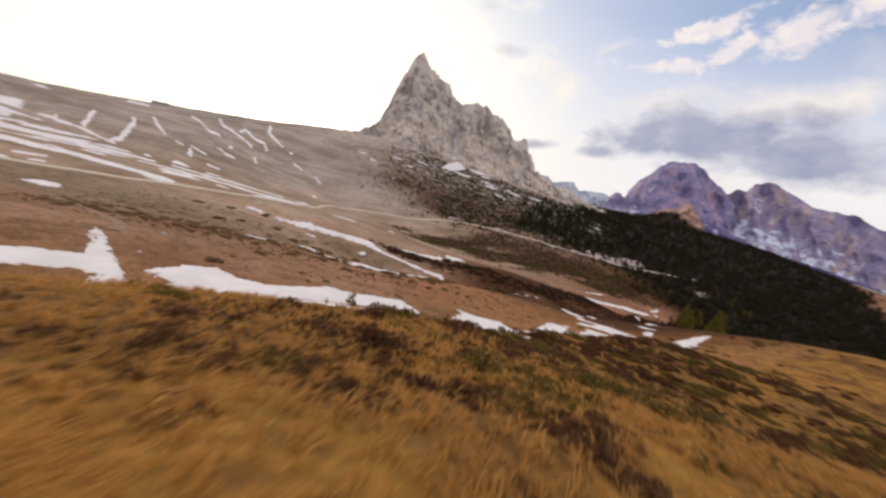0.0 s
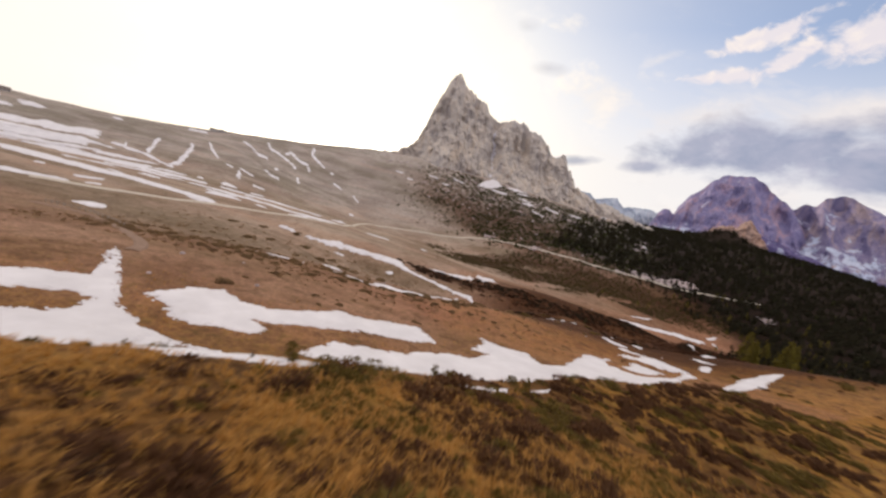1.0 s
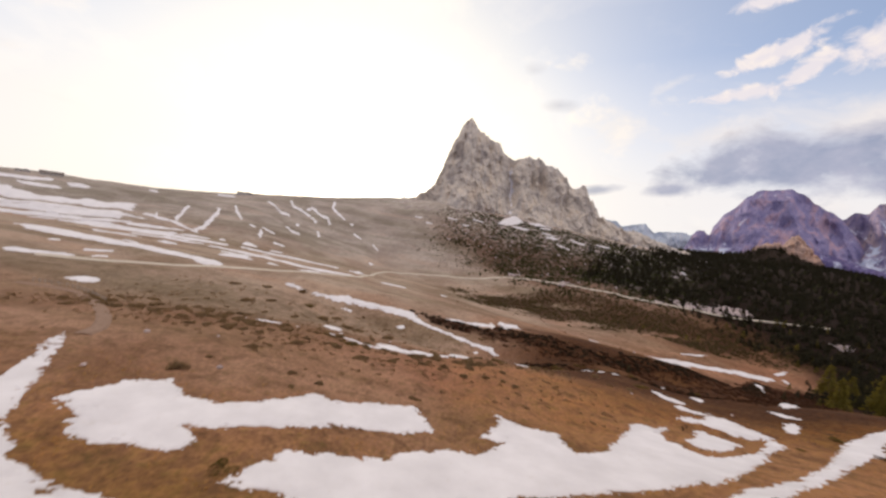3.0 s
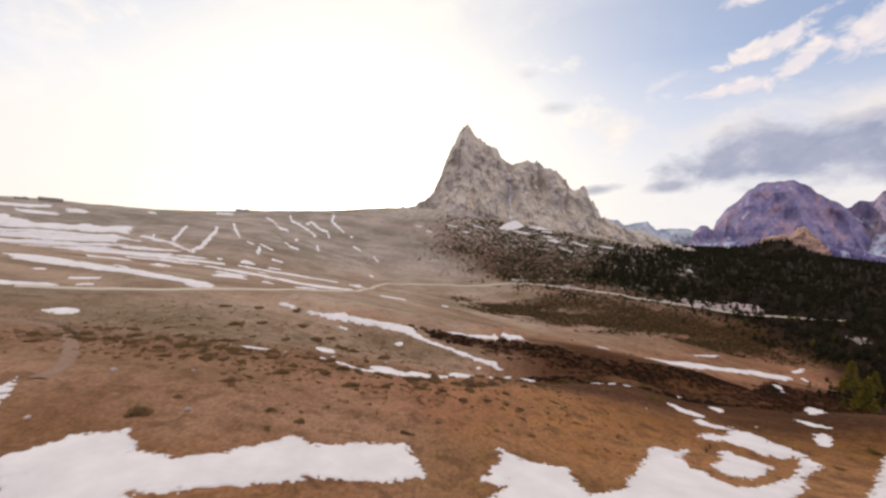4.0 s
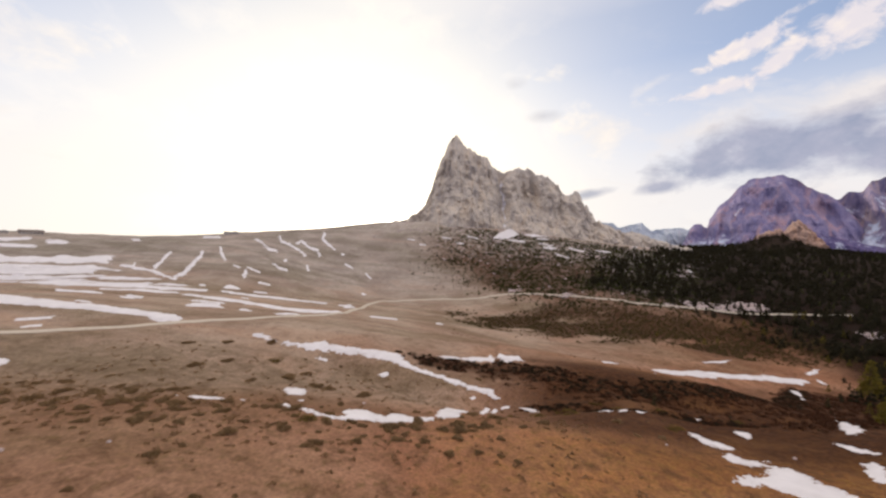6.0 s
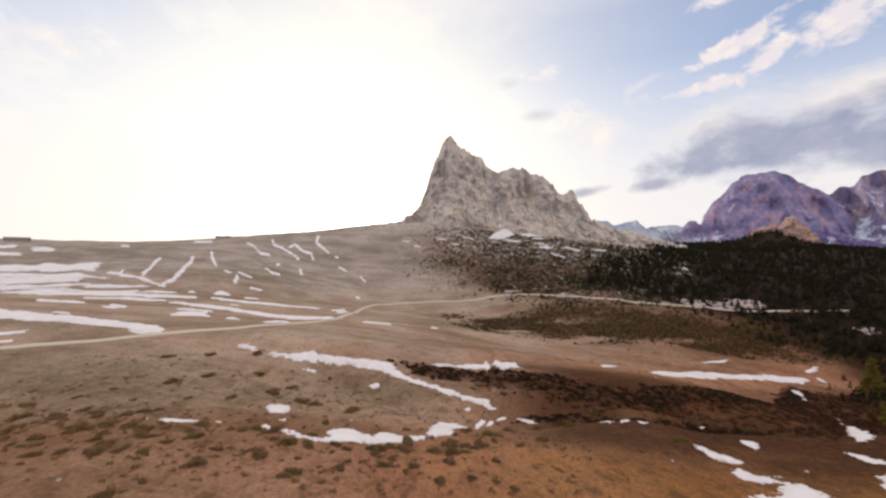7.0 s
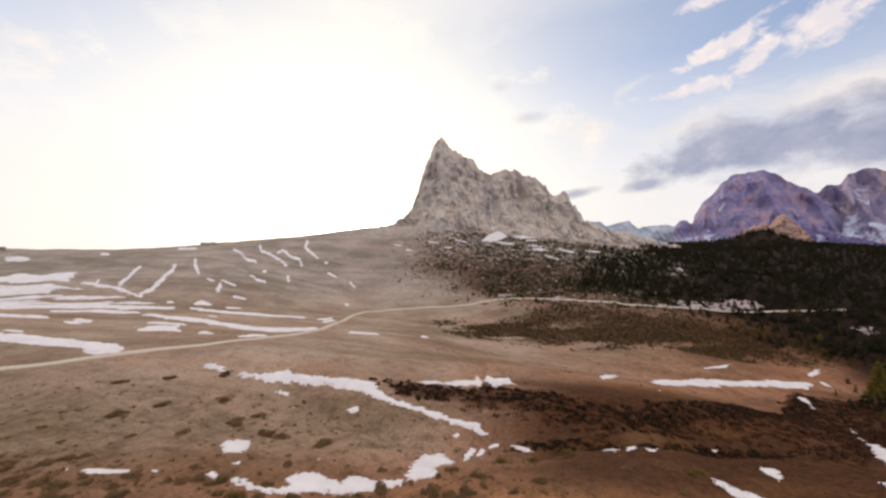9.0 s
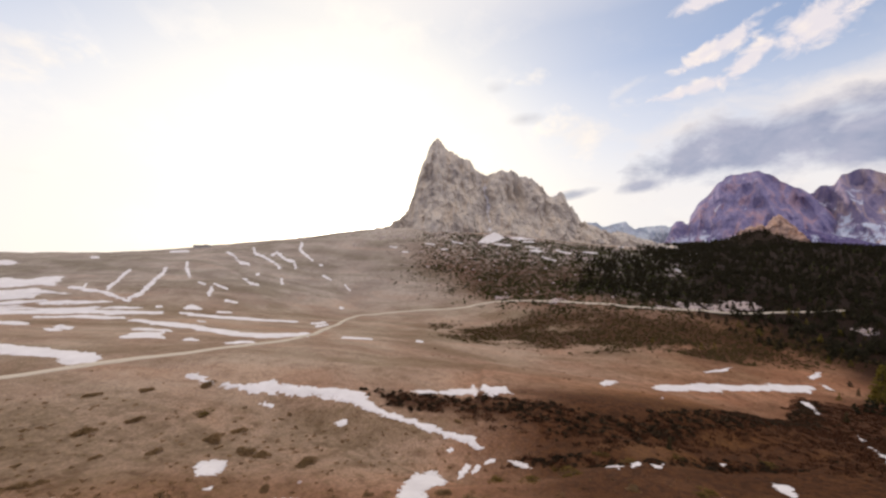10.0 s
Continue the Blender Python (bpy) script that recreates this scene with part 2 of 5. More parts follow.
HAZED_SNOWY = rock_material("hazed_snowy_cliff", (0.32, 0.27, 0.40), (0.21, 0.19, 0.33), (0.56, 0.42, 0.37), 0.3, (60.0, 760.0, 0.22, 3450.0), 0.35, 0.85)
# wooded shoulder: its shade and distance haze are painted as dark violet-blue
SHADED_ROCK = rock_material("hazed_shoulder", (0.155, 0.125, 0.265), (0.10, 0.088, 0.20), (0.17, 0.13, 0.24), 0.4, (-100.0, 330.0, 0.08, 9000.0), 0.1, 0.9)
# pale blue holds the far ridge's haze
HAZED_RIDGE = rock_material("hazed_ridge_cliff", (0.52, 0.57, 0.66), (0.42, 0.48, 0.58), (0.52, 0.52, 0.58), 0.35, None, 0.1, 0.85)


def snow_material():
    m, n, bsdf, pos = material("old_snow", 0.75, 0.25)
    dirt = n.noise(pos, 0.7, 6, 0.65)
    broad = n.noise(pos, 0.12, 4, 0.6)
    clean = n.mix(n.ramp(broad, [(0.35, 0.0), (0.7, 1.0)]), (0.73, 0.71, 0.75), (0.61, 0.59, 0.625))
    n.put(bsdf.inputs["Base Color"], n.mix(n.ramp(dirt, [(0.62, 0.0), (0.8, 0.5)]), clean, (0.45, 0.38, 0.30)))
    bump(n, bsdf, n.noise(pos, 2.2, 5, 0.6), 0.35, 0.12)
    return m


def gravel_material():
    m, n, bsdf, pos = material("pale_gravel", 0.95, 0.15)
    grit = n.noise(pos, 3.0, 6, 0.7)
    n.put(bsdf.inputs["Base Color"], n.mix(n.ramp(grit, [(0.35, 0.0), (0.7, 1.0)]), (0.46, 0.40, 0.33), (0.64, 0.58, 0.50)))
    bump(n, bsdf, grit, 0.5, 0.05)
    return m


def earth_material():
    m, n, bsdf, pos = material("worn_earth", 0.95, 0.1)
    grit = n.noise(pos, 0.9, 6, 0.7)
    n.put(bsdf.inputs["Base Color"], n.mix(n.ramp(grit, [(0.35, 0.0), (0.7, 1.0)]), (0.21, 0.135, 0.10), (0.31, 0.215, 0.165)))
    bump(n, bsdf, grit, 0.5, 0.1)
    return m


EARTH = earth_material()
SNOW_MAT = snow_material()
GRAVEL = gravel_material()


def leaf_material(name, dark, light, spread=0.5, rough=0.8, through_light=0.0):
    m, n, bsdf, pos = material(name, rough, 0.15)
    island = n.add("ShaderNodeNewGeometry").outputs["Random Per Island"]
    thing = n.add("ShaderNodeObjectInfo").outputs["Random"]
    tone = n.math("ADD", n.math("MULTIPLY", island, spread), n.math("MULTIPLY", thing, 1 - spread))
    tint = n.mix(n.math("MULTIPLY", n.math("ADD", tone, n.noise(pos, 0.3, 3)), 0.55), dark, light)
    n.put(bsdf.inputs["Base Color"], tint)
    if through_light:
        glow = n.add("ShaderNodeBsdfTranslucent", ins={"Color": n.mix(1.0, tint, (1.5, 1.35, 0.9), "MULTIPLY")})
        both = n.add("ShaderNodeMixShader", ins={0: through_light, 1: bsdf.outputs[0], 2: glow.outputs[0]})
        n.put(n.tree.nodes["Material Output"].inputs["Surface"], both.outputs[0])
    return m


def bark_material(name, dark, light):
    m, n, bsdf, pos = material(name, 0.95, 0.1)
    grain = n.noise(n.add("ShaderNodeMapping", ins={"Vector": pos, "Scale": (6, 6, 1.2)}).outputs[0], 1.0, 6, 0.7)
    n.put(bsdf.inputs["Base Color"], n.mix(grain, dark, light))
    bump(n, bsdf, grain, 0.6, 0.05)
    return m


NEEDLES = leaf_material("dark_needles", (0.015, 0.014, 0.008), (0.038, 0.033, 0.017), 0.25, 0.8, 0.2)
NEAR_NEEDLES = leaf_material("spruce_needles", (0.026, 0.023, 0.012), (0.072, 0.058, 0.026), 0.3, 0.8, 0.3)
LARCH = leaf_material("larch_needles", (0.07, 0.06, 0.014), (0.19, 0.155, 0.030), 0.35, 0.8, 0.4)
PINE = leaf_material("dwarf_pine_needles", (0.022, 0.026, 0.011), (0.075, 0.08, 0.028), 0.3, 0.8, 0.35)
HOLLOW_PINE = leaf_material("hollow_scrub", (0.048, 0.040, 0.019), (0.135, 0.104, 0.046), 0.3, 0.8, 0.25)
JUNIPER = leaf_material("juniper_leaves", (0.058, 0.042, 0.012), (0.18, 0.125, 0.031), 0.4, 0.8, 0.25)
MOUND = leaf_material("olive_heath", (0.17, 0.115, 0.068), (0.29, 0.20, 0.118), 0.4, 0.85, 0.3)
DOTS = leaf_material("dark_low_scrub", (0.16, 0.105, 0.062), (0.28, 0.18, 0.106), 0.4, 0.85, 0.25)
BANK_HEATH = leaf_material("dark_bank_heath", (0.026, 0.012, 0.007), (0.090, 0.036, 0.016), 0.3)
THICKET = leaf_material("dark_thicket", (0.022, 0.015, 0.010), (0.056, 0.036, 0.019), 0.3)
HEATHER = leaf_material("brown_heather", (0.056, 0.026, 0.015), (0.165, 0.080, 0.038), 0.4, 0.8, 0.15)
STRAW = leaf_material("straw_blades", (0.13, 0.060, 0.014), (0.62, 0.335, 0.095), 0.6, 0.7, 0.3)
BARK = bark_material("spruce_bark", (0.05, 0.035, 0.025), (0.14, 0.10, 0.07))
TWIG = bark_material("heath_twigs", (0.03, 0.02, 0.014), (0.08, 0.05, 0.03))
WOOD = bark_material("weathered_wood", (0.26, 0.22, 0.18), (0.46, 0.40, 0.34))
STONE = rock_material("pale_boulders", (0.58, 0.50, 0.49), (0.36, 0.29, 0.29), (0.56, 0.43, 0.42), 12.0)


def plain_material(name, colour, wear, rough=0.85):
    m, n, bsdf, pos = material(name, rough, 0.2)
    n.put(bsdf.inputs["Base Color"], n.mix(n.ramp(n.noise(pos, 0.8, 6, 0.7), [(0.4, 0.0), (0.75, 0.8)]), colour, wear))
    return m


PLASTER = plain_material("hut_plaster", (0.46, 0.42, 0.39), (0.34, 0.30, 0.28))
ROOFING = plain_material("hut_roofing", (0.16, 0.13, 0.12), (0.24, 0.21, 0.19))
GLASS = plain_material("dark_window_glass", (0.03, 0.035, 0.04), (0.05, 0.05, 0.055), 0.12)


# ---- shape of the land ----
STREAM = [(-150, 152), (-104, 133), (-62, 120), (-28, 104), (14, 84), (52, 90), (97, 95), (150, 110), (210, 128)]
BROW = [(-95, -82), (-45, -73), (-22, -64), (-8, -55), (8, -43), (40, -31), (80, -14)]
def smooth(a, b, t):
    t = np.clip((t - a) / (b - a), 0, 1)
    return t * t * (3 - 2 * t)
def line_side(line, x, y):
    """Distance to a polyline (positive to its left) and how far along it, 0 to 1."""
    best = np.full(np.shape(x), 1e9); side = np.ones(np.shape(x)); along = np.zeros(np.shape(x))
    for i, ((ax, ay), (bx, by)) in enumerate(zip(line, line[1:])):
        dx, dy = bx - ax, by - ay
        k = np.clip(((x - ax) * dx + (y - ay) * dy) / (dx * dx + dy * dy), 0, 1)
        d = np.hypot(x - ax - k * dx, y - ay - k * dy)
        s = np.where(dx * (y - ay) - dy * (x - ax) >= 0, 1.0, -1.0)
        near = d < best
        best, side, along = np.where(near, d, best), np.where(near, s, side), np.where(near, (i + k) / (len(line) - 1), along)
    return best * side, along
def banks(x, y):
    d, a = line_side(STREAM, x, y)
    h = 2.5 + 5.5 * smooth(0.35, 0.6, a)
    fade = smooth(0.0, 0.15, a) * smooth(1.0, 0.85, a)
    k = smooth(0.40, 0.55, a)
    up = smooth(0, 1, (d - 2 - 8 * k) / (16 + 9 * k)) * smooth(150, 45, d)
    e, c = line_side(BROW, x, y)
    scarp = smooth(0.0, 0.2, c) * smooth(1.0, 0.75, c) * (0.4 * np.exp(-(e / 8.0) ** 2) - 6.5 * smooth(0, 16, e) * smooth(60, 16, e))
    scarp = scarp - 9.0 * smooth(820, 1020, y) * smooth(480, 680, x) + 40.0 * np.exp(-(((x - 985) / 62.0) ** 2 + ((y - 1085) / 70.0) ** 2))
    return scarp + fade * (h * up - 1.6 * np.exp(-(d / 4.0) ** 2)) - 0.2 * np.maximum(0, np.hypot(x, y) - 1150) * smooth(-0.3, 0.35, -x / np.maximum(1.0, np.hypot(x, y)))
FAR_X, FAR_Y, FAR_R = range(-1050, 1351, 300), range(-300, 1201, 300), 260
MID_X, MID_Y, MID_R = range(-330, 331, 110), range(-60, 491, 110), 95
NEAR_X, NEAR_Y, NEAR_R = range(-105, 106, 42), range(-110, 101, 42), 36
def bumps(xs, ys, r, rows, x, y):
    z = np.zeros(np.shape(x))
    for cy, row in zip(ys, rows):
        for cx, h in zip(xs, row):
            z += h * np.exp(-((x - cx) ** 2 + (y - cy) ** 2) / (r * r))
    return z

LEVEL, TILT_X, TILT_Y = -5.8, -26.0, 57.9
FAR_H = [
    (26.5, 19.6, 8.8, 67.5, 33.6, -48.5, -18.3, -12.1, -14.2),
    (3.0, 0.8, 11.4, -11.1, 4.3, -12.7, -6.4, -12.1, -10.2),
    (-9.0, -25.8, -25.4, -13.4, -33.7, -38.8, -23.0, -27.0, -3.8),
    (-7.6, -11.1, 2.3, -44.8, -21.5, -1.3, -22.0, 4.7, 8.7),
    (-14.8, -17.1, 10.5, 50.3, 30.8, 9.3, 9.5, 30.5, 9.0),
    (3.6, -27.5, -37.8, 5.2, 24.3, 14.7, 17.0, 34.9, 12.2),
]
MID_H = [
    (0.3, -1.2, -5.8, 2.4, -2.5, 16.0, 2.2),
    (-0.3, -2.9, -2.6, -3.8, -4.7, 19.6, -3.6),
    (0.6, 5.8, 5.1, 2.4, 0.9, -15.2, 6.8),
    (0.3, 2.2, 2.4, 2.3, -4.2, 7.4, -11.4),
    (-4.0, 0.1, -3.3, -2.7, -6.4, -0.7, -5.2),
    (9.9, -1.1, -6.1, -4.3, 1.5, 11.1, 4.0),
]
NEAR_H = [
    (-0.8, 5.1, -1.2, 6.6, 4.0, -0.4),
    (-5.5, -0.9, 4.4, -4.9, 1.7, -6.3),
    (0.4, -3.5, -1.9, 5.4, 3.8, 1.5),
    (1.7, 1.9, -1.8, -3.0, -1.4, -0.0),
    (-0.3, 1.9, 0.4, 6.1, 0.6, -0.8),
    (0.8, -4.4, -2.3, -10.5, 5.0, -3.6),
]
def terrain(x, y):
    x, y = np.asarray(x, float), np.asarray(y, float)
    z = LEVEL + TILT_X * x / 1000 + TILT_Y * y / 1000
    for xs, ys, r, rows in ((FAR_X, FAR_Y, FAR_R, FAR_H), (MID_X, MID_Y, MID_R, MID_H), (NEAR_X, NEAR_Y, NEAR_R, NEAR_H)):
        z = z + bumps(xs, ys, r, rows, x, y)
    return z + banks(x, y)


# ---- land ----
def lattice(ix, iy, seed):
    h = (ix.astype(np.int64) * 374761393 + iy.astype(np.int64) * 668265263 + seed * 974634777) & 0xFFFFFFFF
    h = ((h ^ (h >> 13)) * 1274126177) & 0xFFFFFFFF
    return ((h ^ (h >> 16)) & 0xFFFF) / 32767.5 - 1.0


def value_noise(x, y, seed=0):
    ix, iy = np.floor(x), np.floor(y)
    fx, fy = x - ix, y - iy
    fx, fy = fx * fx * fx * (fx * (fx * 6 - 15) + 10), fy * fy * fy * (fy * (fy * 6 - 15) + 10)
    a, b = lattice(ix, iy, seed), lattice(ix + 1, iy, seed)
    c, d = lattice(ix, iy + 1, seed), lattice(ix + 1, iy + 1, seed)
    return a + (b - a) * fx + (c - a) * fy + (a - b - c + d) * fx * fy


def fbm(x, y, octaves=4, seed=0, gain=0.5, ridged=False):
    x, y = np.asarray(x, float), np.asarray(y, float)
    total, amp, size = np.zeros(np.broadcast(x, y).shape), 1.0, 0.0
    for k in range(octaves):
        v = value_noise(x, y, seed + 17 * k)
        total += amp * (1 - 2 * np.abs(v) if ridged else v)
        size += amp
        amp *= gain
        x, y = x * 1.93 + y * 0.41 + 5.2, y * 1.93 - x * 0.41 + 1.7
    return total / size


def ground_z(x, y):
    """Height of the ground, with its unevenness."""
    x, y = np.asarray(x, float), np.asarray(y, float)
    r = np.hypot(x, y + 60)
    rough = 0.22 * smooth(75, 30, r) * fbm(x / 3.0, y / 3.0, 3, 3) + 0.5 * smooth(30, 90, r) * fbm(x / 14.0, y / 14.0, 3, 9)
    rough = rough + 3.0 * smooth(250, 600, r) * fbm(x / 70.0, y / 70.0, 4, 21) + 30.0 * smooth(1300, 2500, r) * fbm(x / 400.0, y / 400.0, 4, 5)
    rough = rough + 1.1 * smooth(90, 200, r) * fbm(x / 38.0, y / 38.0, 3, 27)
    return terrain(x, y) + rough


def mesh_from(name, verts, quads, mat, smooth_faces=True):
    me = bpy.data.meshes.new(name)
    verts, quads = np.asarray(verts, np.float32), np.asarray(quads, np.int32)
    k = quads.shape[1]
    me.vertices.add(len(verts))
    me.vertices.foreach_set("co", verts.ravel())
    me.loops.add(quads.size)
    me.loops.foreach_set("vertex_index", quads.ravel())
    me.polygons.add(len(quads))
    me.polygons.foreach_set("loop_start", np.arange(0, quads.size, k, dtype=np.int32))
    me.update(calc_edges=True)
    me.polygons.foreach_set("use_smooth", np.full(len(quads), smooth_faces))
    me.materials.append(mat)
    return me


def grid_quads(rows, cols, wrap=False):
    i, j = np.meshgrid(np.arange(rows - 1), np.arange(cols if wrap else cols - 1), indexing="ij")
    a, b = i * cols + j, i * cols + (j + 1) % cols
    return np.stack([a, b, b + cols, a + cols], -1).reshape(-1, 4)


RADII = np.concatenate([[0.0], np.geomspace(1.0, 4600.0, 520)])
TURNS = np.concatenate([np.arange(-66, 66, 0.40), np.arange(66, 294, 2.0)])
CENTRE_Y = -70.0
GRID_X = RADII[:, None] * np.sin(np.radians(TURNS))
GRID_Y = RADII[:, None] * np.cos(np.radians(TURNS)) + CENTRE_Y
GRID_Z = ground_z(GRID_X, GRID_Y)


def ground_at(x, y):
    """Height of the ground mesh itself at a place."""
    x, y = np.asarray(x, float), np.asarray(y, float) - CENTRE_Y
    r, a = np.hypot(x, y), np.degrees(np.arctan2(x, y))
    a = np.where(a < TURNS[0], a + 360, a)
    i = np.clip(np.searchsorted(RADII, r) - 1, 0, len(RADII) - 2)
    j = np.searchsorted(TURNS, a, side="right") - 1
    k = (j + 1) % len(TURNS)
    width = np.where(k == 0, TURNS[0] + 360, TURNS[k]) - TURNS[j]
    u, v = (r - RADII[i]) / (RADII[i + 1] - RADII[i]), (a - TURNS[j]) / width
    return (GRID_Z[i, j] * (1 - u) + GRID_Z[i + 1, j] * u) * (1 - v) + (GRID_Z[i, k] * (1 - u) + GRID_Z[i + 1, k] * u) * v


def polygon_depth(poly, x, y):
    """How far inside a closed outline each place lies (negative outside)."""
    p = np.array(poly, float)
    a, b = p, np.roll(p, -1, 0)
    best, inside = np.full(x.shape, 1e9), np.zeros(x.shape, bool)
    for (ax, ay), (bx, by) in zip(a, b):
        dx, dy = bx - ax, by - ay
        k = np.clip(((x - ax) * dx + (y - ay) * dy) / (dx * dx + dy * dy + 1e-9), 0, 1)
        best = np.minimum(best, np.hypot(x - ax - k * dx, y - ay - k * dy))
        cross = (ay > y) != (by > y)
        inside ^= cross & (x < (bx - ax) * (y - ay) / (by - ay + 1e-12) + ax)
    return np.where(inside, best, -best)


# plan outlines of what grows where, and of one painted shadow band
FOREST = [(280, 470), (345, 440), (395, 400), (410, 345), (400, 300), (310, 215), (250, 150), (240, 112), (340, 95), (800, 250), (1250, 700), (1250, 1150),
          (800, 1190), (640, 1060), (400, 780), (280, 650), (230, 500)]
DWARF = [(-130, 700), (-60, 900), (134, 930), (373, 930), (560, 940), (640, 1000), (420, 640), (275, 455), (158, 445), (63, 512), (-20, 590)]
BANK = [(-24, 136), (-2, 139), (16, 139), (40, 127), (58, 117), (68, 114), (80, 118), (103, 130), (132, 138), (165, 160), (205, 186), (250, 228), (300, 216), (240, 145), (235, 112), (170, 92), (130, 84), (126, 100),
        (104, 106), (80, 100), (58, 96), (43, 104), (29, 110), (15, 122), (-15, 127)]
BROOK = [(28, 101), (55, 94), (66, 89), (81, 96), (98, 101), (121, 104), (124, 97), (100, 96), (80, 91), (66, 84), (52, 88), (26, 96)]
SHADOW_BAND = [(-280, 78), (-150, 66), (-112, 52), (-70, 62), (-30, 70), (2, 92), (-12, 112), (-60, 126), (-120, 114), (-165, 98), (-280, 92)]
BANK_TOP = [(-24, 136), (-2, 138), (16, 138), (40, 126), (58, 116), (68, 113), (80, 117), (103, 129), (132, 137), (165, 158), (205, 184), (250, 222)]
HOLLOW = [(0, 410), (64, 440), (150, 452), (280, 455), (350, 435), (410, 400), (425, 330), (390, 322), (300, 318), (160, 318), (110, 328), (60, 338), (10, 342)]


def zone(poly, x, y, soft, seed):
    return smooth(-soft, soft, polygon_depth(poly, x, y) + soft * 1.2 * fbm(x / (2.5 * soft), y / (2.5 * soft), 4, seed))


def near_line(points, x, y, before, after):
    """1 close to a line, fading before it (towards the meadow) and after it."""
    d = np.full(x.shape, 1e9)
    for (ax, ay), (bx, by) in zip(points, points[1:]):
        k = np.clip(((x - ax) * (bx - ax) + (y - ay) * (by - ay)) / ((bx - ax) ** 2 + (by - ay) ** 2), 0, 1)
        px, py = ax + k * (bx - ax), ay + k * (by - ay)
        side = np.where((bx - ax) * (y - ay) - (by - ay) * (x - ax) > 0, after, before)
        d = np.minimum(d, np.hypot(x - px, y - py) / side)
    return smooth(1.1, 0.5, d + 0.45 * fbm(x / 9, y / 9, 3, 73))


def scrub_bank(x, y):
    """Scrub on the bank: thick under its brow, thinning out down to the brook, thick again where the valley closes."""
    steep = near_line(BANK_TOP, x, y, 21.0, 2.5)
    foot = 0.28 + 0.72 * smooth(115, 165, x + 10 * fbm(x / 14, y / 14, 3, 78))
    return np.maximum(zone(BANK, x, y, 3.0, 61) * np.maximum(steep, foot), 0.8 * zone(BROOK, x, y, 2.0, 62))


def hollow(x, y):
    """Strips of scrub in the hollow between the plateau and the road."""
    return zone(HOLLOW, x, y, 26, 69) * smooth(-0.45, 0.35, fbm(x / 60 + y / 200, y / 20 - x / 60, 4, 70) + 0.25 * fbm(x / 9, y / 9, 3, 79) + smooth(60, 330, x) * 0.5)


def dwarf_zone(x, y):
    return zone(DWARF, x, y, 60, 33) * smooth(-140, 110, x + 50 * fbm(x / 90, y / 90, 3, 34))


def build_ground():
    v = np.stack([GRID_X, GRID_Y, GRID_Z], -1).reshape(-1, 3)
    q = grid_quads(len(RADII), len(TURNS), wrap=True)[:, ::-1]
    me = mesh_from("ground", v, q, MEADOW)
    x, y = GRID_X.ravel(), GRID_Y.ravel()
    forest, dwarf = zone(FOREST, x, y, 36, 31), dwarf_zone(x, y)
    heath = smooth(-0.05, 0.35, fbm(x / 9, y / 9, 4, 35)) * (line_side(BROW, x, y)[0] < 2) * 0.6
    far = smooth(1300, 1700, np.hypot(x, y))
    fringe = 0.95 * smooth(95, 10, -polygon_depth(FOREST, x, y) + 35 * fbm(x / 22, y / 22, 4, 38)) * smooth(260, 180, y) * smooth(78, 105, y)
    brown = smooth(0, 45, x) * smooth(50, 72, y + 0.06 * x) * smooth(165, 125, y) * (0.45 + 0.4 * smooth(-0.3, 0.3, fbm(x / 26, y / 12, 4, 76)))
    values = {
        "scrub": np.clip(np.maximum.reduce([forest, 0.9 * dwarf * smooth(920, 830, y), 0.85 * scrub_bank(x, y), heath, 0.9 * hollow(x, y), fringe, brown, far * 0.8]), 0, 1),
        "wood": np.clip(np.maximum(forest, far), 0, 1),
        "hill": smooth(380, 640, y - 0.3 * x) * (1 - forest) * (1 - dwarf),
        "gold": np.maximum.reduce([smooth(9, -4, line_side(BROW, x, y)[0] + 5 * fbm(x / 8, y / 8, 3, 86)), 0.55 * smooth(5, -40, y + 8 * fbm(x / 14, y / 14, 3, 87)), 0.75 * smooth(92, 118, x + 12 * fbm(x / 12, y / 12, 3, 39)) * smooth(78, 55, y),
                            0.42 * smooth(-30, 22, x - 0.2 * y + 14 * fbm(x / 16, y / 16, 3, 83)) * smooth(66, 48, y + 0.08 * x) * smooth(-46, -14, y)]),
        "rubble": np.clip(smooth(640, 840, y + 0.1 * x) * dwarf * smooth(560, 380, x) + 0.2 * dwarf + 0.05 * forest * smooth(500, 700, y) + smooth(770, 850, y) * smooth(-330, -150, x) * (1 - forest), 0, 1),
        "umber": 0.85 * smooth(-5, 95, x - 0.1 * y + 15 * fbm(x / 25, y / 25, 3, 85)) * smooth(190, 130, y) * smooth(20, 48, y),
        # mask of the painted shadow band
        "olive": 0.85 * zone(SHADOW_BAND, x, y, 22, 82),
        # where the glare tint lies, stronger up the left slopes
        "pale": (0.45 + 0.55 * smooth(46, 84, y + 10 * fbm(x / 20, y / 20, 3, 84))) * smooth(-65, 310, y - 1.1 * x + 60 * fbm(x / 60, y / 60, 3, 37)) * (1 - forest) * (1 - 0.7 * dwarf),
    }
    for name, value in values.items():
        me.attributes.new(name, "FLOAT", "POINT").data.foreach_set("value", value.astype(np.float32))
    return tagged(new("ground", me), "dry folded brown alpine meadow with heath, painted shade and glare", "ground", kind="structure")


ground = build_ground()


def pieces(quads, lies):
    """The faces of each connected piece, leaving out crumbs."""
    number = np.full(lies.shape, -1)
    number[lies] = np.arange(lies.sum())
    left, out = lies.copy(), []
    for start in zip(*np.nonzero(lies)):
        if not left[start]:
            continue
        left[start] = False
        stack, found = [start], []
        while stack:
            i, j = stack.pop()
            found.append(number[i, j])
